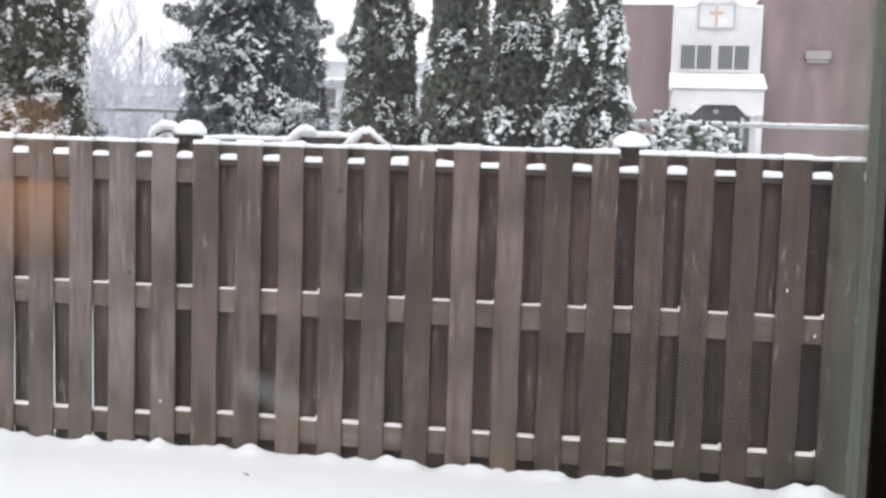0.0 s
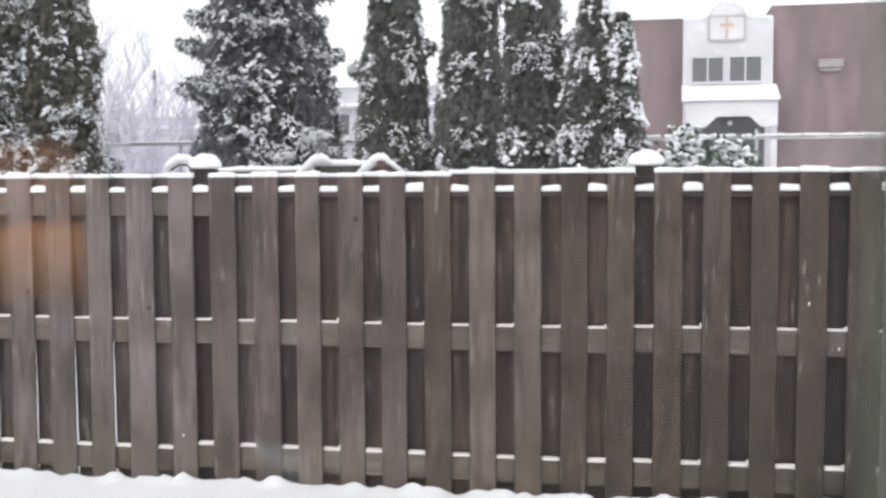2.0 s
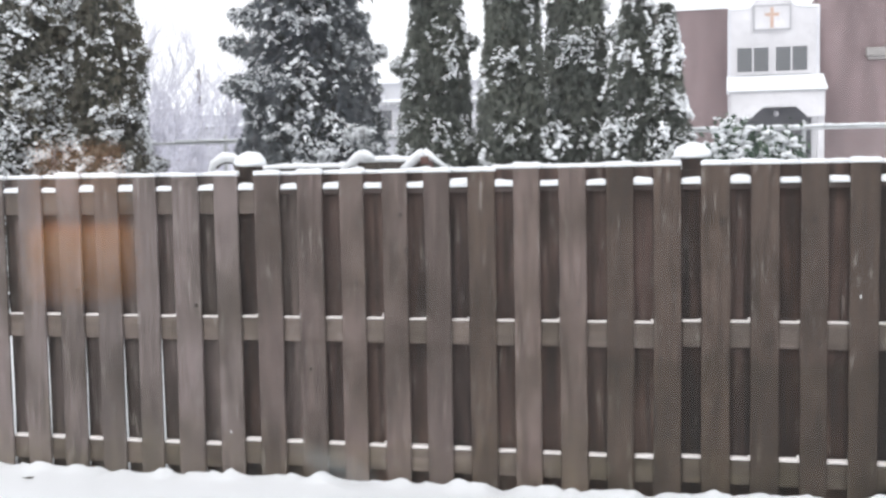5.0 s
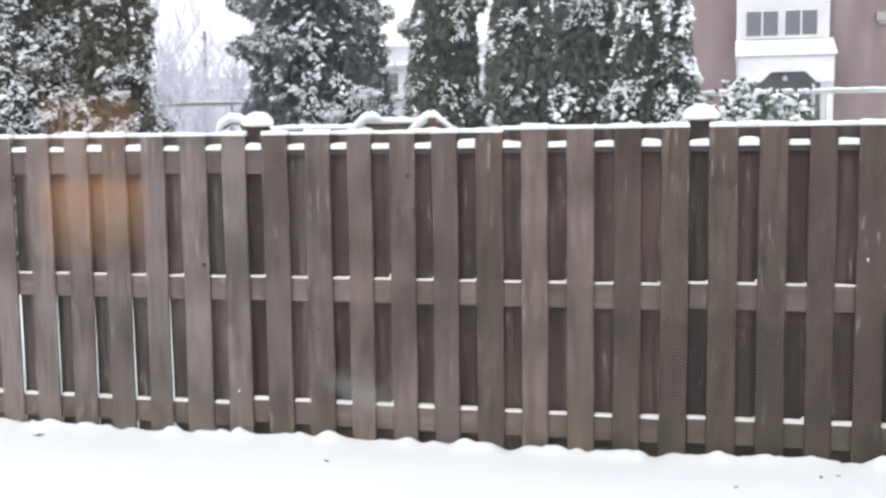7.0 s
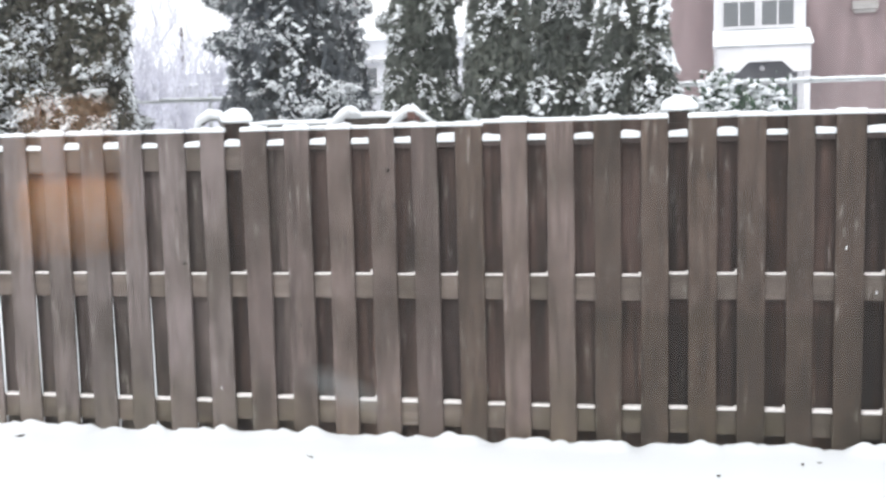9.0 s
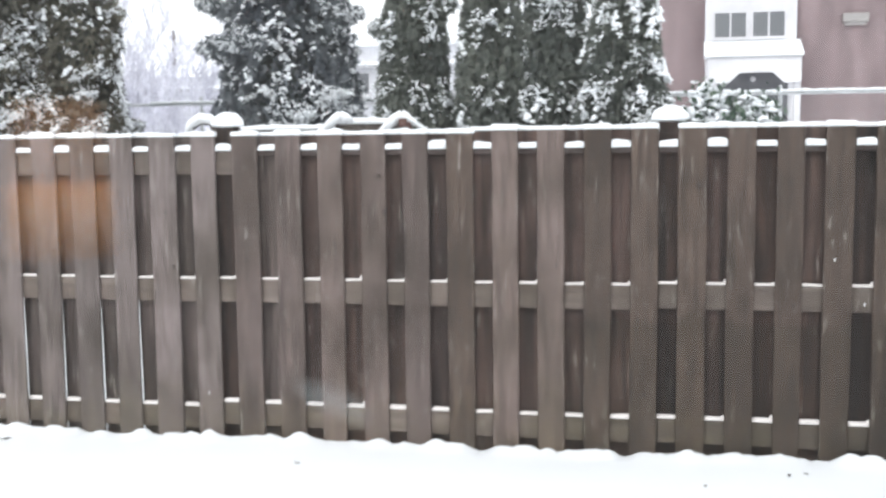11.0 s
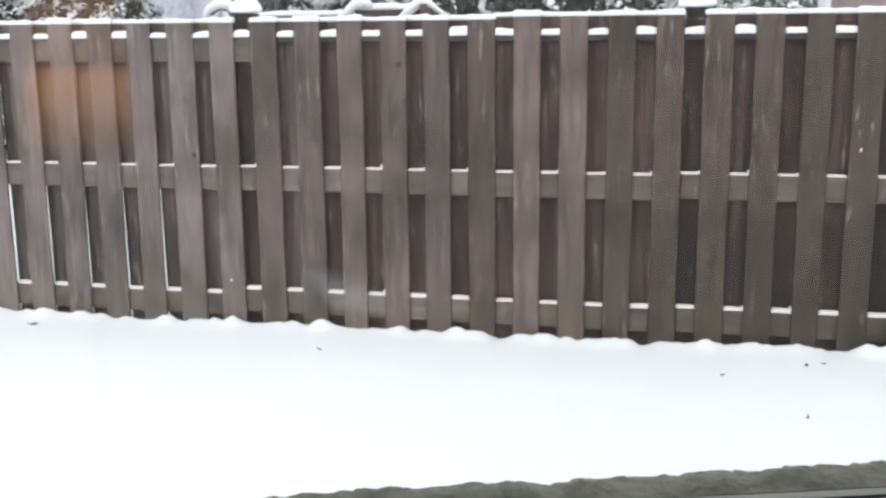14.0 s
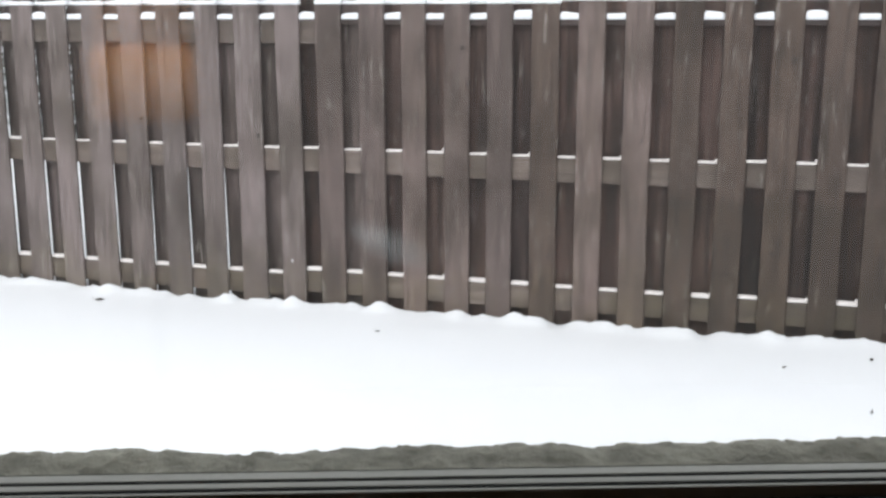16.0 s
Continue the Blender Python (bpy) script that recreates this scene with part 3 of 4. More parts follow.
def knot(x, z, size, seed):
    """A dark knot, rooted in a front board and standing a hair proud of it."""
    rng = random.Random(seed)
    bm = bmesh.new()
    ring, foot = [], []
    for k in range(9):
        a = math.tau * k / 9
        q = size * rng.uniform(0.75, 1.1)
        ring.append(bm.verts.new((math.cos(a) * q * 0.72, -0.0055, math.sin(a) * q)))
        foot.append(bm.verts.new((math.cos(a) * q * 0.80, 0.004, math.sin(a) * q * 1.1)))
    top = bm.verts.new((0, -0.0062, 0))
    for k in range(9):
        m = (k + 1) % 9
        bm.faces.new((ring[k], top, ring[m]))
        bm.faces.new((foot[k], ring[k], ring[m], foot[m]))
    start = max(p for p in PANELS if x >= P * p)
    ob = part("knot", bm, M_KNOT, PANELS[start], "dark oval knot")
    ob.location = (x - P * start, 0, z)


KNOTS = ((0.950, 1.476, 14), (0.985, 1.283, 17), (2.595, 0.452, 13), (3.111, 0.815, 12), (2.338, 0.726, 12), (2.374, 0.325, 11), (3.049, 1.268, 12), (3.085, 1.436, 15),
         (2.640, 1.426, 18), (-0.262, 0.970, 14), (3.306, 0.770, 11), (0.42, 0.62, 10), (1.40, 0.70, 9), (-1.02, 1.05, 11))
for n, (x, z, size) in enumerate(KNOTS):
    knot(x, z, size * 0.001, n)
for i in (-20, -10, 0, 10, 20):
    fence_post(i)

# flecks of snow stuck to the boards
rngf = np.random.default_rng(11)
cs, ss = [], []
for x, z in ((3.304, 1.053), (-0.07, 0.245), (3.45, 0.83)):
    cs.append((x, -0.002, z))
    ss.append((0.0045, 0.004, 0.010))
f = scatter_lumps("snow_flecks", np.array(cs), np.array(ss), LUMPS, M_SNOW, None, rngf)
tagged(f, "small flecks of snow stuck to the fence boards", "snow", kind="stuff")


# leaves and twigs lying on the snow
def litter(x, y, seed, size):
    r = random.Random(seed)
    z = ground_height(x, y)
    bm = bmesh.new()
    n = 7
    ring = []
    for k in range(n):
        a = math.tau * k / n
        q = size * (0.6 + 0.5 * r.random())
        ring.append(bm.verts.new((math.cos(a) * q, math.sin(a) * q * 0.55, 0.004 + 0.35 * size * r.random())))
    c = bm.verts.new((0, 0, 0.004))
    for k in range(n):
        bm.faces.new((ring[k], ring[(k + 1) % n], c))
    bmesh.ops.solidify(bm, geom=bm.faces[:], thickness=0.002)
    tube_into(bm, [(0, 0, 0.003), (size * 1.2, size * 0.3, 0.008), (size * 1.9, size * 0.2, size * 0.9)], [0.003, 0.002, 0.001], 5)
    ob = part("dead_leaf", bm, M_LITTER)
    ob.matrix_basis = pose(x, y, z, 0, 0, r.uniform(0, 360))
    tagged(ob, "curled dark dead leaf lying on the snow", "dead leaf", group="leaves on the snow")


LITTER = [(-1.20, -0.265, 0.024), (0.622, -0.452, 0.015), (3.078, -0.30, 0.019), (2.681, -0.49, 0.014), (3.028, -0.987, 0.014), (3.167, -0.265, 0.012)]
for n, (x, y, s) in enumerate(LITTER):
    litter(x, y, n, s)

# ---------------------------------------------------------------- trees behind the fence
def crown_radius(z, h, prof, seed, a, loose):
    """Outline of a columnar conifer at height z, towards the angle a; prof: radius at 1.3 m and at 3.1 m."""
    r0, r1 = prof
    if z < 1.3:
        base = r0 * (0.8 + 0.2 * max(z, 0) / 1.3)
    elif z < 3.1:
        base = r0 + (r1 - r0) * (z - 1.3) / 1.8
    else:
        base = r1 * max(0.0, 1 - (z - 3.1) / (h - 3.1)) ** 0.8
    n = noise.noise(Vector((math.cos(a) * 1.3 + seed * 3.1, math.sin(a) * 1.3, z * 1.1)))
    n2 = noise.noise(Vector((math.cos(a) * 3 + seed, math.sin(a) * 3, z * 3.3 + 9)))
    return max(0.02, (base - 0.05) * (1 + loose * n + loose * 0.8 * n2))


def conifer(x, y, h, r, seed, leaf, label, loose=0.22, sprays=12000, snow=1.0, frond=0.078, boughs=5, reach=0.12):
    rng = np.random.default_rng(seed)
    z0 = ground_height(x, y)
    tree = root("cedar_tree", (x, y, z0), label=label, category="conifer tree", group="conifers behind the fence")
    bm = bmesh.new()
    tube_into(bm, [(0, 0, -0.1), (0.02, 0, h * 0.3), (-0.02, 0.02, h * 0.6), (0, 0, h * 0.94)], [0.09, 0.075, 0.05, 0.012], 10)
    for k in range(26):
        zz = h * (0.06 + 0.82 * k / 26)
        a = k * 2.4
        rr = crown_radius(zz, h, r, seed, a, loose) * 0.8
        tube_into(bm, [(0, 0, zz), (math.cos(a) * rr * 0.5, math.sin(a) * rr * 0.5, zz + 0.12), (math.cos(a) * rr, math.sin(a) * rr, zz + 0.36)], [0.022, 0.014, 0.004], 5)
    part("trunk", bm, M_BARK, tree)
    # dense filler shell: the crown's inner shade is put into its dark colour
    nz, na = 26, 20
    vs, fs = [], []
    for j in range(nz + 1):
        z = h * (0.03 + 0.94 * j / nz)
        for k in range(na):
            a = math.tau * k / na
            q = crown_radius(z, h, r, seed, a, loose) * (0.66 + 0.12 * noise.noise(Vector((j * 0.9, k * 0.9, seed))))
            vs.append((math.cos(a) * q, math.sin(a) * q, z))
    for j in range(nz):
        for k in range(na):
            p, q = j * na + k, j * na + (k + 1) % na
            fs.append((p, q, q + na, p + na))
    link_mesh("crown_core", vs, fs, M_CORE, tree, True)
    # sprays: upright fans of narrow scale-leaved twigs
    zc = h * (0.02 + 0.97 * rng.random(sprays) ** 1.15)
    an = rng.uniform(0, math.tau, sprays)
    depth = 1 - 0.34 * rng.random(sprays) ** 1.6
    rad = np.array([crown_radius(z, h, r, seed, a, loose) for z, a in zip(zc, an)]) * depth
    c = np.stack([np.cos(an) * rad, np.sin(an) * rad, zc], 1)
    # boughs that stand out of the outline, each a rising line of sprays
    laden = np.zeros(sprays, bool)
    for k in range(boughs):
        a, z = rng.uniform(0, math.tau), h * rng.uniform(0.22, 0.8)
        q = crown_radius(z, h, r, seed, a, loose)
        ln = reach * rng.uniform(0.7, 1.3)
        n = int(130 + 500 * reach)
        t = rng.random(n)
        spread = 0.07 * (1.15 - t)
        rr = q * 0.85 + (ln + q * 0.15) * t
        bz = z + 0.35 * ln * t + rng.normal(0, 1, n) * spread
        ba = a + rng.normal(0, 1, n) * spread / max(q, 0.2)
        c = np.concatenate([c, np.stack([np.cos(ba) * rr, np.sin(ba) * rr, bz], 1)])
        an, zc, depth = np.concatenate([an, ba]), np.concatenate([zc, bz]), np.concatenate([depth, np.ones(n)])
        laden = np.concatenate([laden, (bz > z + 0.35 * ln * t - 0.01) & (rng.random(n) < min(0.7, 0.1 + snow * 0.75))])
    sprays = len(c)
    per = 5
    vv, ff = [], []
    size = frond * rng.uniform(0.6, 1.35, sprays)
    yaw = an + rng.normal(0, 0.7, sprays)
    outw = np.stack([np.cos(yaw), np.sin(yaw), np.zeros(sprays)], 1)
    side = np.stack([-np.sin(yaw + rng.normal(0, .6, sprays)), np.cos(yaw), rng.normal(0, .3, sprays)], 1)
    tilt = rng.uniform(-0.45, 0.75, sprays)
    for q in range(per):
        ang = (q - (per - 1) / 2) * 0.42 + rng.normal(0, 0.15, sprays)
        up = np.stack([np.zeros(sprays), np.zeros(sprays), np.ones(sprays)], 1)
        d = outw * np.cos(tilt)[:, None] + up * np.sin(tilt)[:, None]
        d = d * np.cos(ang)[:, None] + (np.cross(d, side)) * np.sin(ang)[:, None]
        d /= np.linalg.norm(d, axis=1)[:, None]
        wdt = np.cross(d, side)
        wdt /= np.linalg.norm(wdt, axis=1)[:, None] + 1e-6
        ln = size * rng.uniform(0.6, 1.1, sprays)
        w = ln * 0.105
        p0 = c
        p1 = c + d * (ln * 0.55)[:, None] + wdt * w[:, None]
        p2 = c + d * ln[:, None] - np.array([0, 0, 1]) * (ln * 0.12)[:, None]
        p3 = c + d * (ln * 0.55)[:, None] - wdt * w[:, None] + side * (w * 0.4)[:, None]
        vv.append(np.stack([p0, p1, p2, p3], 1).reshape(-1, 3))
        base = q * sprays * 4 + np.arange(sprays) * 4
        ff.append(np.stack([base, base + 1, base + 2, base + 3], 1))
    tagged(array_mesh("crown", np.concatenate(vv), np.concatenate(ff), leaf, tree), kind="stuff")
    # snow lying along the outer sprays, patch by patch
    mask = np.array([noise.noise(Vector((math.cos(a) * 2.2 * r[0] / 0.5 + seed, math.sin(a) * 2.2 * r[0] / 0.5, z * 2.6))) for a, z in zip(an, zc)])
    fine = np.array([noise.noise(Vector((math.cos(a) * 8 * r[0] / 0.5, math.sin(a) * 8 * r[0] / 0.5 + seed, z * 8.5))) for a, z in zip(an, zc)])
    pick = np.where((depth > 0.80) & ((mask * 0.75 + fine * 0.95 > 0.50 - 0.24 * snow) | laden))[0]
    n = len(pick)
    cp, op = c[pick], outw[pick]
    vv, ff = [], []
    for q in range(4):
        ang = (q - 1.5) * 0.6 + rng.normal(0, 0.3, n)
        sd = np.stack([-op[:, 1], op[:, 0], np.zeros(n)], 1)
        d = op * np.cos(ang)[:, None] + sd * np.sin(ang)[:, None]
        d[:, 2] += rng.uniform(-1.3, 0.25, n)
        d /= np.linalg.norm(d, axis=1)[:, None]
        w = np.cross(d, np.array([0, 0, 1]) + rng.normal(0, 0.35, (n, 3)))
        w /= np.linalg.norm(w, axis=1)[:, None]
        ln = (size[pick] * rng.uniform(0.4, 1.1, n))[:, None]
        b = cp + op * 0.02 + np.array([0, 0, 0.012])
        ring = [b, b + d * ln * 0.5 + w * ln * 0.26, b + d * ln, b + d * ln * 0.5 - w * ln * 0.26, b + d * ln * 0.45 + np.array([0, 0, 0.24]) * ln, b + d * ln * 0.5 - np.array([0, 0, 0.06]) * ln]
        vv.append(np.stack(ring, 1).reshape(-1, 3))
        k = q * n * 6 + np.arange(n) * 6
        for i, j in ((0, 1), (1, 2), (2, 3), (3, 0)):
            ff.append(np.stack([k + i, k + j, k + 4], 1))
            ff.append(np.stack([k + j, k + i, k + 5], 1))
    tagged(array_mesh("spray_snow", np.concatenate(vv), np.concatenate(ff), M_SNOW, tree), "snow along the twigs", kind="stuff")
    # snow caught on the sprays, in drooping clusters
    cl = int(330 * snow)
    cc, sc = [], []
    tries = 0
    while len(cc) < cl * 7 and tries < 90000:
        tries += 1
        z = h * (0.03 + 0.95 * rng.random())
        a = rng.uniform(0, math.tau)
        if noise.noise(Vector((math.cos(a) * 2.2 * r[0] / 0.5 + seed, math.sin(a) * 2.2 * r[0] / 0.5, z * 2.6))) < rng.uniform(-0.1, 0.45):
            continue
        q = crown_radius(z, h, r, seed, a, loose) * rng.uniform(0.92, 1.08) + 0.035
        big = rng.uniform(0.45, 1.0) ** 2
        slide = rng.normal(0, 0.9)
        for k in range(7):
            t = k / 7
            da = slide * 0.25 * t
            cc.append((math.cos(a + da) * (q + 0.05 * t), math.sin(a + da) * (q + 0.05 * t), z - 0.15 * big * t + rng.normal(0, 0.016)))
            s = 0.031 * big * rng.uniform(0.3, 1.15)
            sc.append((s * 1.15, s * 1.1, s * 0.8))
    o = scatter_lumps("snow", np.array(cc), np.array(sc), LUMPS[:3] + CRUMBS, M_SNOW, tree, rng)
    tagged(o, "clinging snow", kind="stuff")
    return tree


CEDAR = "tall narrow dark green cedar flecked with clinging snow"
conifer(-5.2, 5.4, 5.4, (1.05, 0.95), 1, M_LEAF_OLIVE, "broad olive-green cedar heavily flecked with snow", 0.16, 26000, 1.9, 0.072, 16, 0.14)
conifer(-4.14, 5.7, 4.7, (0.56, 0.43), 2, M_LEAF_OLIVE, CEDAR, 0.16, 16000, 0.85, 0.068, 14, 0.15)
conifer(-1.60, 5.6, 6.3, (0.83, 0.56), 3, M_LEAF_BLUE, "wide blue-grey juniper with loose snow-laden boughs", 0.34, 24000, 0.50, 0.080, 34, 0.26)
conifer(-0.16, 5.5, 5.0, (0.48, 0.29), 14, M_LEAF, CEDAR, 0.15, 17000, 0.32, 0.064, 4)
conifer(0.65, 5.5, 5.2, (0.44, 0.28), 5, M_LEAF, CEDAR, 0.15, 16000, 0.32, 0.064, 4)
conifer(1.29, 5.6, 5.2, (0.44, 0.29), 6, M_LEAF, CEDAR, 0.15, 16000, 0.38, 0.064, 4)
conifer(1.93, 5.4, 3.68, (0.49, 0.14), 7, M_LEAF, CEDAR, 0.18, 14000, 0.62, 0.064, 6)
conifer(2.21, 5.3, 3.0, (0.31, 0.06), 8, M_LEAF, "short narrow cedar bent under clinging snow", 0.18, 6000, 0.8, 0.066, 5)


def shrub(x, y, h, r, seed):
    rng = np.random.default_rng(seed)
    z0 = ground_height(x, y)
    ob = root("shrub", (x, y, z0), label="evergreen shrub bowed under clumps of snow", category="shrub")
    bm = bmesh.new()
    tips = []
    for k in range(26):
        a = k * 2.399
        q = r * math.sqrt((k + 0.5) / 26)
        top = h * (1 - 0.35 * (q / r) ** 2) * rng.uniform(0.86, 1.05)
        tip = (math.cos(a) * q, math.sin(a) * q * 0.8, top)
        tube_into(bm, [(0.02 * math.cos(a), 0.02 * math.sin(a), 0), (tip[0] * 0.5, tip[1] * 0.5, top * 0.55), tip], [0.014, 0.009, 0.003], 5)
        tips.append(tip)
    part("stems", bm, M_BARK, ob)
    n = 3000
    t = np.array(tips)[rng.integers(0, 26, n)]
    c = t * rng.uniform(0.6, 1.0, n)[:, None] + rng.normal(0, 0.07, (n, 3))
    d = rng.normal(0, 1, (n, 3))
    d /= np.linalg.norm(d, axis=1)[:, None]
    s = np.cross(d, rng.normal(0, 1, (n, 3)))
    s /= np.linalg.norm(s, axis=1)[:, None]
    ln = rng.uniform(0.045, 0.10, n)[:, None]
    vs = np.stack([c, c + d * ln * 0.5 + s * ln * 0.28, c + d * ln, c + d * ln * 0.5 - s * ln * 0.28], 1).reshape(-1, 3)
    b = np.arange(n) * 4
    array_mesh("leaves", vs, np.stack([b, b + 1, b + 2, b + 3], 1), M_SHRUB, ob)
    m = 1300
    t = np.array(tips)[rng.integers(0, 26, m)]
    cc = t * rng.uniform(0.8, 1.0, m)[:, None] + rng.uniform(-0.075, 0.075, (m, 3)) + np.array([0, 0, 0.02])
    k = rng.uniform(0.25, 1.0, m) ** 2 * 0.036
    tagged(scatter_lumps("snow", cc, np.stack([k * 1.9, k * 0.9, k * 0.75], 1), LUMPS, M_SNOW, ob, rng), "clumped snow", kind="stuff")


shrub(2.78, 4.0, 1.88, 0.30, 61)
shrub(3.16, 4.1, 1.80, 0.33, 62)


# ---------------------------------------------------------------- red-brown garden swing frame just behind the fence
def swing_frame():
    y = 1.6
    z0 = ground_height(0.1, y)
    ob = root("garden_swing", (0, y, 0), label="red-brown timber garden swing frame under a layer of snow", category="garden swing")
    for name, x in (("end_frame", 0.25), ("end_frame", 0.685)):
        bm = bmesh.new()
        for s in (-1, 1):
            tube_into(bm, [(x + s * 0.45, 0, z0 - 0.05), (x + s * 0.02, 0, 1.805)], [0.032, 0.032], 6)
        tube_into(bm, [(x - 0.2, 0, 1.35), (x + 0.2, 0, 1.35)], [0.025, 0.025], 6)
        part(name, bm, M_RED, ob)
    box("beam", -0.52, 0.22, -0.03, 0.03, 1.70, 1.745, M_POST, ob, 0.006)
    box("ridge_beam", 0.22, 0.71, -0.035, 0.035, 1.735, 1.785, M_POST, ob, 0.006)
    box("gable_block", 0.680, 0.735, -0.085, -0.036, 1.755, 1.812, M_RED, ob, 0.006)
    bm = bmesh.new()
    tube_into(bm, [(-0.98, 0, z0 - 0.05), (-0.93, 0, 1.66), (-0.88, 0, 1.76), (-0.80, 0, 1.81), (-0.72, 0, 1.80), (-0.68, 0, 1.70), (-0.66, 0, z0 - 0.05)], [0.02] * 7, 8)
    part("hoop", bm, M_POST, ob)
    bm = bmesh.new()
    soft_bar(bm, -0.53, 0.22, -0.04, 0.04, 1.744, 1.778, 3.3, 0.3, 12)
    soft_bar(bm, 0.24, 0.68, -0.05, 0.045, 1.778, 1.822, 4.3, 0.3, 10)
    for x in (0.25, 0.685):
        tube_into(bm, [(x - 0.15, -0.055, 1.712), (x - 0.085, -0.055, 1.768), (x - 0.03, -0.05, 1.815), (x + 0.012, -0.045, 1.830)], [0.024, 0.030, 0.037, 0.042], 10)
    tube_into(bm, [(0.26, -0.045, 1.830), (0.30, -0.045, 1.822), (0.34, -0.035, 1.800)], [0.042, 0.034, 0.018], 10)
    tube_into(bm, [(0.697, -0.045, 1.830), (0.735, -0.05, 1.818), (0.765, -0.055, 1.800), (0.88, -0.055, 1.715)], [0.042, 0.031, 0.018, 0.015], 10)
    tube_into(bm, [(-0.92, 0, 1.69), (-0.875, 0, 1.79), (-0.80, 0, 1.835), (-0.72, 0, 1.825), (-0.685, 0, 1.78)], [0.020, 0.037, 0.042, 0.038, 0.020], 8)
    s = part("swing_snow", bm, M_SNOW, None, smooth=True)
    s.location = (0, y, 0)
    tagged(s, "thick soft snow lying on a swing frame", "snow", kind="stuff")


swing_frame()


# ---------------------------------------------------------------- chain-link fence
def chain_link():
    y = 7.5
    z0 = ground_height(0, y)
    ob = root("chain_link_fence", (0, y, 0), label="grey chain-link fence with snow along its top rail", category="chain-link fence")
    bm = bmesh.new()
    tube_into(bm, [(-9, 0, 2.14), (12, 0, 2.14)], [0.02, 0.02], 8)
    part("top_rail", bm, M_STEEL, ob)
    for k in range(9):
        x = 3.695 + (k - 5) * 2.4
        bm = bmesh.new()
        tube_into(bm, [(x, 0.04, z0 - 0.1), (x, 0.04, 2.2)], [0.024, 0.024], 10)
        tube_into(bm, [(x, 0.04, 2.2), (x, 0.04, 2.235)], [0.034, 0.014], 10)
        part("post", bm, M_STEEL, ob)
    # the wire: two families of slanted strands
    vs, fs = [], []
    r = 0.0008
    x0, x1 = 1.6, 6.5
    for fam in (1, -1):
        k = x0 - 2
        while k < x1 + 2:
            a, b = Vector((k, -0.02 + 0.003 * fam, z0)), Vector((k + fam * (2.12 - z0), -0.02 + 0.003 * fam, 2.12))
            n = len(vs)
            for p in (a, b):
                for dx, dy in ((-r, -r), (r, -r), (0, r)):
                    vs.append((p.x + dx, p.y + dy, p.z))
            for q in range(3):
                fs.append((n + q, n + (q + 1) % 3, n + 3 + (q + 1) % 3, n + 3 + q))
            k += 0.055
    link_mesh("wire_mesh", vs, fs, M_STEEL, ob)
    bm = bmesh.new()
    for k in range(70):
        if k % 11 == 4:
            continue
        x = -9 + k * 0.3
        soft_bar(bm, x, x + 0.302, -0.03, 0.03, 2.158, 2.186, k * 1.3, 0.5, 4)
    s = part("rail_snow", bm, M_SNOW, None, smooth=True)
    s.location = (0, y, 0)
    tagged(s, "snow lying on a chain-link fence rail", "snow", kind="stuff")


chain_link()


# ---------------------------------------------------------------- brick building with a white entrance tower
def window_unit(parent, x0, x1, z0, z1, y):
    w = root("window", (0, 0, 0))
    w.parent = parent
    t = 0.06
    bm = bmesh.new()
    box_into(bm, x0 - t, x1 + t, y - 0.05, y - 0.002, z1, z1 + t)
    box_into(bm, x0 - t, x1 + t, y - 0.05, y - 0.002, z0 - t, z0)
    box_into(bm, x0 - t, x0, y - 0.05, y - 0.002, z0, z1)
    box_into(bm, x1, x1 + t, y - 0.05, y - 0.002, z0, z1)
    xm = (x0 + x1) / 2
    box_into(bm, xm - 0.03, xm + 0.03, y - 0.045, y - 0.002, z0, z1)
    part("frame", bm, M_WHITE, w)
    for a, b in ((x0, xm - 0.03), (xm + 0.03, x1)):
        box("pane", a, b, y - 0.02, y - 0.004, z0, z1, M_PANE, w)
    box("sill", x0 - 0.1, x1 + 0.1, y - 0.1, y - 0.002, z0 - t - 0.05, z0 - t, M_WHITE, w)


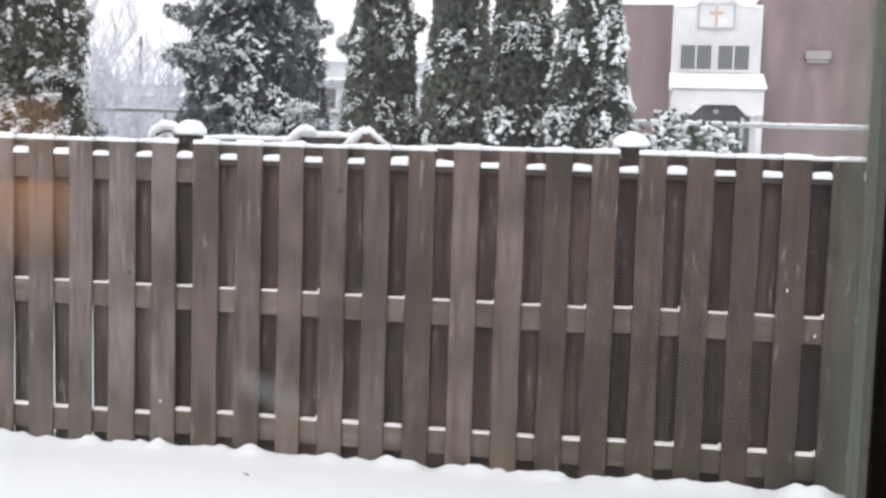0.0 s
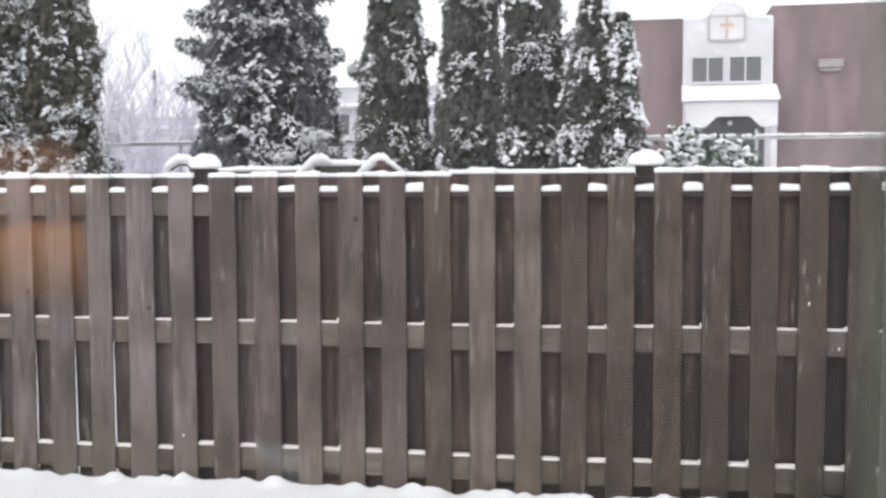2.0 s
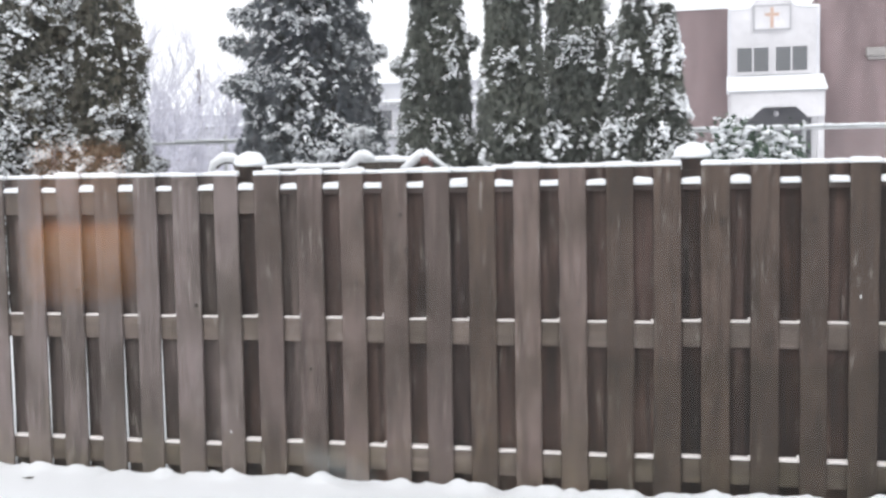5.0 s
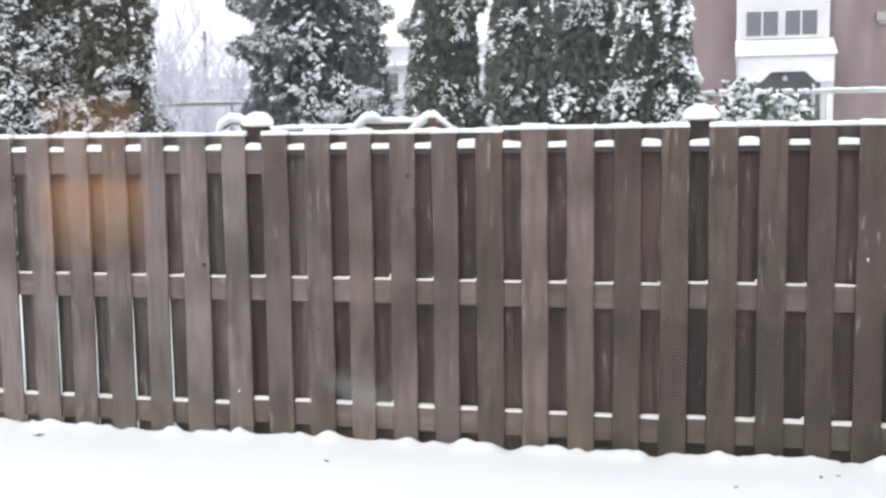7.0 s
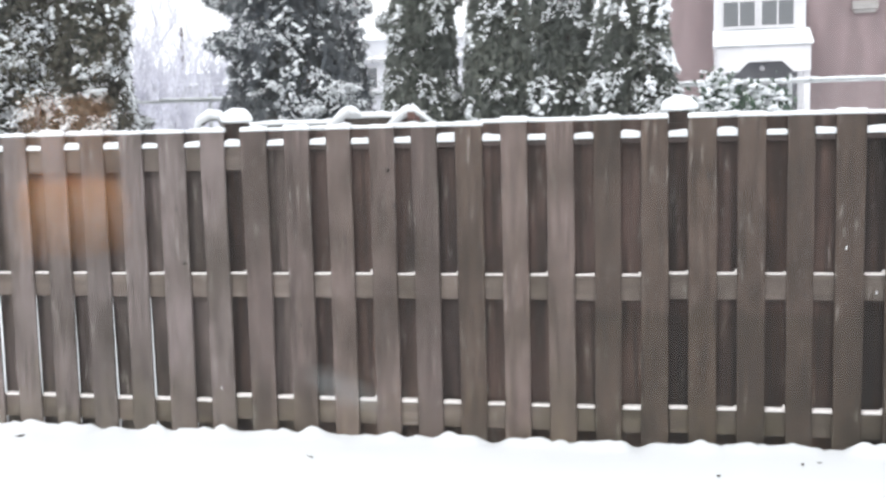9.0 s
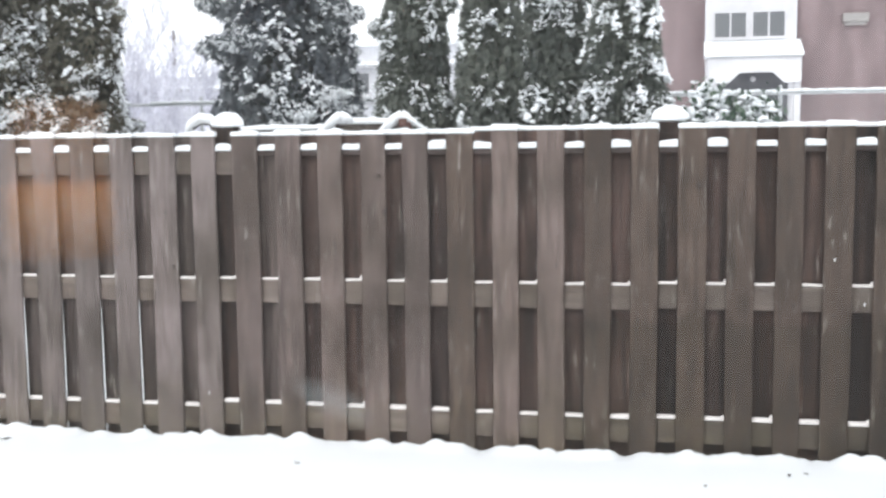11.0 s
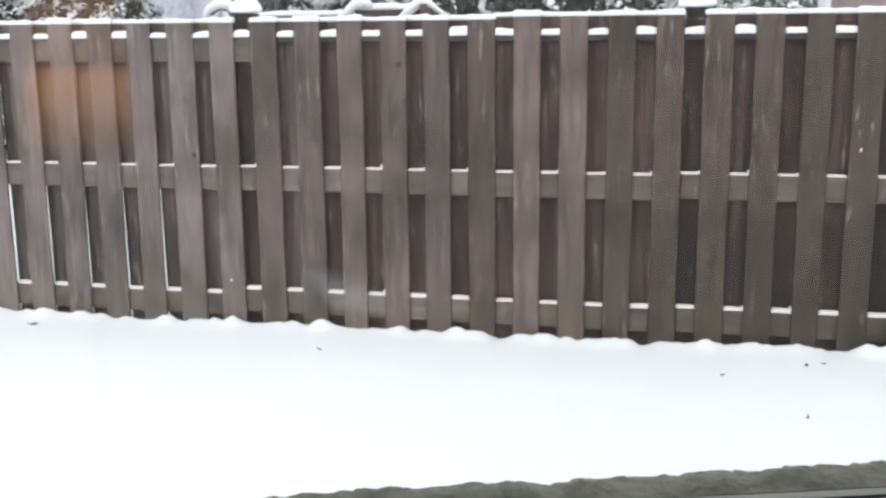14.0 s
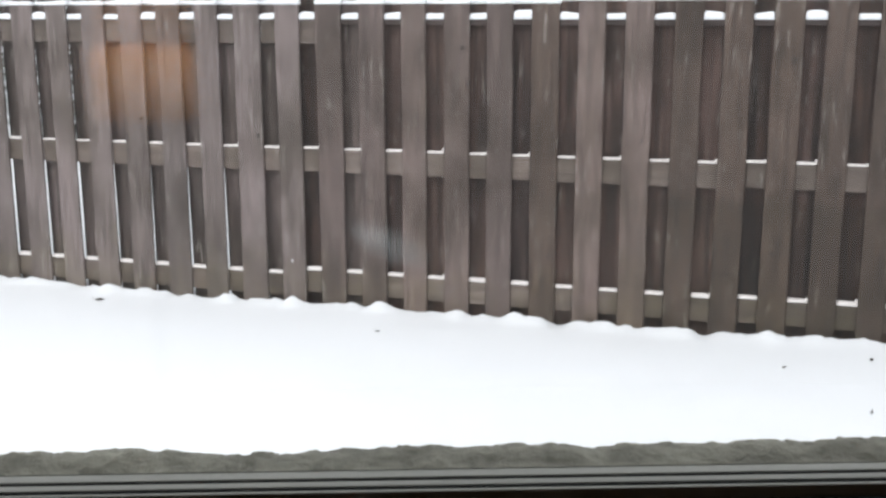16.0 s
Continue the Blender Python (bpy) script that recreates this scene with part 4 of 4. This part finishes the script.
def brick_building():
    y = 38.0
    b = root("brick_building", (0.11, 0, 0.08), label="dark red brick building with a white entrance tower", category="building")
    zb = 0.2
    box("wall", -0.6, 3.5, y, y + 10, zb, 7.73, M_BRICK, b)
    box("wall", 6.75, 24, y - 0.02, y + 12, zb, 8.10, M_BRICK, b)
    box("parapet_cap", -0.65, 3.42, y - 0.06, y + 0.4, 7.73, 7.82, M_SNOW, b, 0.02, "snow along the parapet")
    box("parapet_cap", 6.79, 24.05, y - 0.08, y + 0.4, 8.10, 8.18, M_SNOW, b, 0.02, "snow along the parapet")
    # tower: a flat front with a low arch on top
    tx0, tx1, ty = 3.46, 6.76, y - 0.5
    bm = bmesh.new()
    out = [(tx0, zb), (tx1, zb), (tx1, 7.60), (6.05, 7.62), (5.86, 7.68)]
    for k in range(1, 10):
        a = math.pi * k / 10
        out.append((5.08 + 0.70 * math.cos(a), 7.70 + 0.53 * math.sin(a)))
    out += [(4.3, 7.68), (4.1, 7.62), (tx0, 7.60)]
    f0 = [bm.verts.new((p, ty, q)) for p, q in out]
    f1 = [bm.verts.new((p, y + 3, q)) for p, q in out]
    bm.faces.new(f0)
    bm.faces.new(f1[::-1])
    for k in range(len(out)):
        m = (k + 1) % len(out)
        bm.faces.new((f0[k], f0[m], f1[m], f1[k]))
    part("tower", bm, M_WHITE, b, "white panelled entrance tower")
    bm = bmesh.new()
    for (p, q), (p2, q2) in zip(out[2:], out[3:]):
        tube_into(bm, [(p, ty - 0.02, q + 0.02), (p2, ty - 0.02, q2 + 0.02)], [0.05, 0.05], 6)
    part("coping", bm, M_SNOW, b, "snow along the tower top")
    for x in (tx0 + 0.04, tx1 - 0.04):
        box("corner_trim", x - 0.06, x + 0.06, ty - 0.03, ty - 0.003, 5.0, 7.58, M_PALE, b)
    # sign with a plain cross
    sign = box("sign", 4.41, 5.71, ty - 0.08, ty - 0.003, 6.80, 7.68, M_WHITE, b, 0.01)
    bm = bmesh.new()
    for q in ((4.37, 5.75, 7.66, 7.72), (4.37, 5.75, 6.76, 6.82), (4.37, 4.43, 6.82, 7.66), (5.69, 5.75, 6.82, 7.66)):
        box_into(bm, q[0], q[1], ty - 0.10, ty - 0.082, q[2], q[3])
    part("sign_border", bm, M_LINE, b)
    bm = bmesh.new()
    box_into(bm, 5.00, 5.11, ty - 0.112, ty - 0.086, 6.86, 7.62)
    box_into(bm, 4.80, 5.00, ty - 0.110, ty - 0.087, 7.30, 7.41)
    box_into(bm, 5.11, 5.31, ty - 0.110, ty - 0.087, 7.30, 7.41)
    part("cross", bm, M_CROSS, b, "plain red-orange cross paled by haze")
    window_unit(b, 3.80, 4.94, 5.24, 6.14, ty)
    window_unit(b, 5.20, 6.34, 5.24, 6.14, ty)
    # snow-covered canopy over the entrance
    bm = bmesh.new()
    pr = [(ty, 5.10), (ty - 1.5, 4.50), (ty - 1.5, 4.42), (ty, 4.42)]
    a = [bm.verts.new((3.40, p, q)) for p, q in pr]
    c = [bm.verts.new((6.92, p, q)) for p, q in pr]
    bm.faces.new(a)
    bm.faces.new(c[::-1])
    for k in range(4):
        bm.faces.new((a[k], a[(k + 1) % 4], c[(k + 1) % 4], c[k]))
    part("canopy", bm, M_SNOW, b, "canopy roof covered in snow")
    # canopy front with a wide bevelled opening
    yf = ty - 1.42
    bm = bmesh.new()
    out = [(3.52, 4.42), (6.84, 4.42), (6.84, 3.46), (6.26, 3.42), (5.84, 3.82), (4.68, 3.82), (4.24, 3.42), (3.52, 3.46)]
    f0 = [bm.verts.new((p, yf, q)) for p, q in out]
    f1 = [bm.verts.new((p, yf + 0.14, q)) for p, q in out]
    bm.faces.new(f0)
    bm.faces.new(f1[::-1])
    for k in range(8):
        m = (k + 1) % 8
        bm.faces.new((f0[k], f0[m], f1[m], f1[k]))
    part("canopy_front", bm, M_WHITE, b)
    box("canopy_line", 3.50, 6.86, yf - 0.04, yf - 0.005, 4.34, 4.40, M_LINE, b)
    # flat dark panel stands for the shade inside the entrance opening
    box("doorway", 3.9, 6.5, ty - 0.03, ty - 0.004, zb, 4.1, M_RECESS_SHADE, b)
    for x in (3.56, 6.60):
        box("column", x, x + 0.24, yf + 0.16, yf + 0.4, zb, 3.62, M_WHITE, b, 0.02)
    bm = bmesh.new()
    bmesh.ops.create_uvsphere(bm, u_segments=12, v_segments=8, radius=0.10)
    o = part("entrance_lamp", bm, M_WHITE, b, smooth=True)
    o.location = (5.2, ty - 0.4, 3.62)
    # flat vent hood on the long wall
    v = root("vent_hood", (0, 0, 0))
    v.parent = b
    box("hood", 8.46, 9.38, y - 0.25, y - 0.03, 5.70, 6.02, M_GREYBOX, v, 0.03)
    box("grille", 8.54, 9.30, y - 0.16, y - 0.03, 5.58, 5.696, M_GREYBOX, v)


brick_building()


# ---------------------------------------------------------------- pale buildings and bare trees far off
def far_house(x0, x1, y, top, bands, label, roof=0.9):
    b = root("far_house", (0, 0, 0), label=label, category="house", group="far houses")
    box("wall", x0, x1, y, y + 9, 0.2, top - roof, M_PALE, b)
    bm = bmesh.new()
    pr = [(y - 0.4, top - roof), (y + 4.5, top + 0.4), (y + 9.4, top - roof)]
    a = [bm.verts.new((x0 - 0.3, p, q)) for p, q in pr]
    c = [bm.verts.new((x1 + 0.3, p, q)) for p, q in pr]
    bm.faces.new(a)
    bm.faces.new(c[::-1])
    for k in range(3):
        bm.faces.new((a[k], a[(k + 1) % 3], c[(k + 1) % 3], c[k]))
    part("roof", bm, M_SNOW, b, "snow-covered roof")
    for z in bands:
        box("ledge", x0 - 0.05, x1 + 0.05, y - 0.5, y - 0.003, z, z + 0.12, M_LINE, b)
        box("ledge_snow", x0 - 0.05, x1 + 0.05, y - 0.5, y - 0.003, z + 0.124, z + 0.26, M_SNOW, b, 0.03)
    n = max(2, int((x1 - x0) / 2.6))
    for k in range(n):
        x = x0 + (x1 - x0) * (k + 0.5) / n
        window_unit(b, x - 0.5, x + 0.5, bands[0] - 1.25, bands[0] - 0.25, y)


far_house(-14.5, -7.4, 46, 7.0, (5.05, 3.3), "pale sided two-storey house with snow on its ledges")
far_house(-23.6, -18.4, 44, 5.3, (4.0, 3.2), "low pale outbuilding with a snow-covered roof", 0.6)


def utility_pole():
    ob = root("utility_pole", (-22.1, 45.2, 0), label="thin dark wooden utility pole standing in snow", category="utility pole")
    bm = bmesh.new()
    tube_into(bm, [(0, 0, 0.2), (0, 0, 7.1)], [0.12, 0.09], 8)
    part("shaft", bm, M_BARK, ob)


utility_pole()


def bare_tree(x, y, h, seed, thick=0.09):
    rng = random.Random(seed)
    ob = root("bare_tree", (x, y, 0.4), label="leafless tree with upright branches paled by frost and haze", category="bare tree", group="bare trees")
    bm = bmesh.new()

    def grow(p, d, length, r, level):
        pts, rad = [p.copy()], [r]
        for k in range(4):
            d = (d + Vector((rng.uniform(-.16, .16), rng.uniform(-.16, .16), rng.uniform(-.02, .16)))).normalized()
            p = p + d * length / 4
            pts.append(p.copy())
            rad.append(r * (1 - 0.2 * (k + 1)) + 0.004)
        tube_into(bm, pts, rad, 6 if level < 2 else 4)
        if level < 4:
            for k in range(6 if level < 2 else 4):
                q = pts[1 + k % 4]
                a = rng.uniform(0, math.tau)
                s = rng.uniform(0.35, 0.8)
                nd = (d + Vector((math.cos(a) * s, math.sin(a) * s, rng.uniform(-.1, .25)))).normalized()
                grow(q, nd, length * rng.uniform(0.45, 0.68), max(r * 0.48, 0.012), level + 1)

    grow(Vector((0, 0, -0.2)), Vector((0, 0, 1)), h * 0.5, thick, 0)
    part("branches", bm, M_FROST_HAZE, ob)


bare_tree(-14.6, 27, 8.5, 1)
bare_tree(-13.2, 28.5, 7.0, 2)
bare_tree(-15.8, 30, 7.5, 3)
bare_tree(-2.6, 34, 8.5, 5)
for n, (x, y, h) in enumerate(((-12.4, 22, 3.6), (-11.2, 22.5, 3.2), (-13.4, 23, 4.4), (-14.2, 24, 4.0), (-12.9, 21.5, 4.2), (-11.7, 23.5, 4.6), (-13.9, 21.8, 5.2), (-10.9, 20.8, 2.8), (-12.1, 20.6, 3.0))):
    bare_tree(x, y, h, 20 + n, 0.05)

# ---------------------------------------------------------------- the room and the window that the yard is seen through
TURN = 18.7
ROOM = pose(2.53, -5.655, 0, 0, 0, TURN)       # x to the right along the window, y out through it
SILL = 1.4255
WALL_Y = 0.50                                   # inner face of the window wall


def in_room(ob):
    ob.matrix_basis = ROOM
    return ob


def room_box(name, x0, x1, y0, y1, z0, z1, material, label="", category="", kind="structure", bev=0.0):
    ob = box(name, x0, x1, y0, y1, z0, z1, material, None, bev)
    in_room(ob)
    return tagged(ob, label, category, kind=kind)


WX0, WX1, WTOP = -0.95, 0.43, 2.6
room_box("wall_window_below", -2.4, 1.9, WALL_Y, WALL_Y + 0.12, 0.25, SILL - 0.11, M_PLASTER, "plain plaster wall under the window", "wall")
room_box("wall_window_above", -2.4, 1.9, WALL_Y, WALL_Y + 0.12, WTOP, 2.95, M_PLASTER, "plain plaster wall over the window", "wall")
room_box("wall_window_west", -2.4, WX0, WALL_Y, WALL_Y + 0.12, SILL - 0.11, WTOP, M_PLASTER, "plain plaster wall beside the window", "wall")
room_box("wall_window_east", WX1, 1.9, WALL_Y, WALL_Y + 0.12, SILL - 0.11, WTOP, M_PLASTER, "plain plaster wall beside the window", "wall")
room_box("wall_west", -2.52, -2.4, -2.8, WALL_Y + 0.12, 0.25, 2.95, M_PLASTER, "plain plaster side wall", "wall")
room_box("wall_east", 1.9, 2.02, -2.8, WALL_Y + 0.12, 0.25, 2.95, M_PLASTER, "plain plaster side wall", "wall")
room_box("wall_south", -2.52, 2.02, -2.92, -2.8, 0.25, 2.95, M_PLASTER, "plain plaster rear wall", "wall")
room_box("floor", -2.52, 2.02, -2.92, WALL_Y + 0.12, -0.1, 0.25, M_FLOOR, "dark wooden floor of the room", "floor")
room_box("ceiling", -2.52, 2.02, -2.92, WALL_Y + 0.12, 2.95, 3.07, M_PLASTER, "plain ceiling of the room", "ceiling")


WISP = (0.002, 1.549)


def window():
    w = root("window_1", label="wide window with a grey-green frame and black seals", category="window", kind="structure")
    in_room(w)
    gy = 0.562
    z = SILL
    # bottom rail with two raised tracks and black seals between
    box("window_sill", WX0, WX1, 0.40, 0.5455, z - 0.11, z - 0.012, M_SEAL, w, 0.003, "black inner sill")
    box("track", WX0, WX1, 0.546, 0.5495, z - 0.11, z - 0.006, M_FRAME, w, 0.001)
    box("track_seal", WX0, WX1, 0.550, 0.552, z - 0.11, z - 0.006, M_SEAL, w)
    box("track", WX0, WX1, 0.5525, 0.5595, z - 0.11, z - 0.0055, M_FRAME, w, 0.001)
    box("track_seal", WX0, WX1, 0.560, 0.5615, z - 0.11, z - 0.0055, M_SEAL, w)
    box("window_frame", WX0, WX1, 0.562, 0.5715, z - 0.11, z - 0.005, M_FRAME, w, 0.001)
    # upright at the near end, with its inner stop
    box("stile", 0.342, 0.364, 0.552, 0.575, z - 0.005, WTOP, M_FRAME, w, 0.002)
    box("inner_stop", 0.3645, WX1, 0.52, 0.575, z - 0.005, WTOP, M_SEAL, w, 0.002)
    box("stile", WX0, WX0 + 0.05, 0.552, 0.575, z - 0.005, WTOP, M_FRAME, w, 0.002)
    box("window_frame", WX0 + 0.052, 0.340, 0.552, 0.575, WTOP - 0.05, WTOP, M_FRAME, w, 0.002)

    def sheet(name, x0, x1, za, zb, y, m):
        o = link_mesh(name, [(x0, y, za), (x1, y, za), (x1, y, zb), (x0, y, zb)], [(0, 1, 2, 3)], m, w)
        o.visible_shadow = False
        return o

    sheet("edge_film", 0.316, 0.343, z - 0.005, WTOP - 0.05, gy - 0.001, M_EDGE_FILM)
    sm = sheet("wisp", -0.026, 0.026, -0.010, 0.010, 0, M_WISP)
    sm.matrix_basis = pose(WISP[0], gy - 0.001, WISP[1], 0, 28, 0)
    sheet("pane", WX0 + 0.05, 0.342, z - 0.005, WTOP - 0.05, gy, M_GLASS)


window()


# where the ledge's outer edge has broken away: place along it, rise in millimetres
BREAKS = (-0.30, 0, -0.17, 0.5, -0.165, 2.0, -0.145, 2.2, -0.135, 0, -0.08, -2.6, -0.03, -1.0, 0.0, 0.8, 0.10, 1.0, 0.113, -2.2, 0.124, 0.4, 0.195, 0.2, 0.199, 1.6, 0.23, 1.6, 0.239, -1.2, 0.248, 1.5, 0.40, 2.0)


def ledge():
    """The crumbling wet ledge outside the glass, with an uneven outer edge."""
    n, m = 900, 7
    vs, fs = [], []
    for i in range(n + 1):
        x = WX0 - 0.1 + (WX1 - WX0 + 0.2) * i / n
        e = 0.0025 * noise.noise(Vector((x * 34, 4, 0))) + 0.002 * noise.noise(Vector((x * 90, 8, 0))) + 0.0015 * noise.noise(Vector((x * 210, 8, 0)))
        slab = float(np.interp(x, BREAKS[0::2], BREAKS[1::2])) * 0.001
        chip = noise.noise(Vector((x * 62, 21, 0)))
        e += slab * 0.8 + (0.0022 if chip > 0.12 else -0.0012 if chip < -0.22 else 0.0)
        for j in range(m):
            f = j / (m - 1)
            y = 0.572 + (0.599 + e - 0.572) * f
            crumb = slab * 0.7 + 0.0008 * noise.noise(Vector((x * 45, 3, 0))) + 0.0012 * noise.noise(Vector((x * 130, y * 60, 2))) + 0.0013 * noise.noise(Vector((x * 320, y * 150, 7)))
            z = SILL - 0.005 + 0.003 * min(1.0, f * 2.5) + crumb * min(1.0, f * 1.6) - (0.002 if j == m - 1 else 0)
            vs.append((x, y, z))
        vs.append((x, 0.599 + e - 0.002, SILL - 0.1))
    k = m + 1
    for i in range(n):
        for j in range(m):
            a = i * k + j
            fs.append((a, a + 1, a + k + 1, a + k))
    ob = link_mesh("window_ledge", vs, fs, M_LEDGE, None, True)
    in_room(ob)
    tagged(ob, "crumbling wet mossy ledge outside the window", "ledge", kind="structure")


ledge()


def floor_lamp():
    """The lit lamp in the room, seen mirrored in the pane."""
    lamp = root("floor_lamp", label="lit floor lamp with a warm orange fabric shade", category="floor lamp")
    lamp.matrix_basis = ROOM @ pose(LAMP_X, LAMP_Y, 0.25)
    zc = LAMP_Z - 0.25
    bm = bmesh.new()
    tube_into(bm, [(0, 0, 0), (0, 0, 0.03)], [0.14, 0.13], 24)
    part("base", bm, M_SEAL, lamp)
    bm = bmesh.new()
    tube_into(bm, [(0, 0, 0.03), (0, 0, zc - 0.25)], [0.012, 0.012], 10)
    part("pole", bm, M_SEAL, lamp)

    def cone(name, za, zb, ra, rb, m):
        bm = bmesh.new()
        bmesh.ops.create_cone(bm, cap_ends=False, segments=32, radius1=ra, radius2=rb, depth=zb - za, matrix=Matrix.Translation((0, 0, (za + zb) / 2)))
        bmesh.ops.solidify(bm, geom=bm.faces[:], thickness=0.003)
        return part(name, bm, m, lamp, smooth=True)

    cone("shade", zc - 0.17, zc + 0.0, 0.125, 0.12, M_SHADE)
    cone("upper_shade", zc + 0.012, zc + 0.20, 0.12, 0.10, M_SHADE_DIM)


LAMP_X, LAMP_Y, LAMP_Z = -0.628, -1.6, 1.580
floor_lamp()
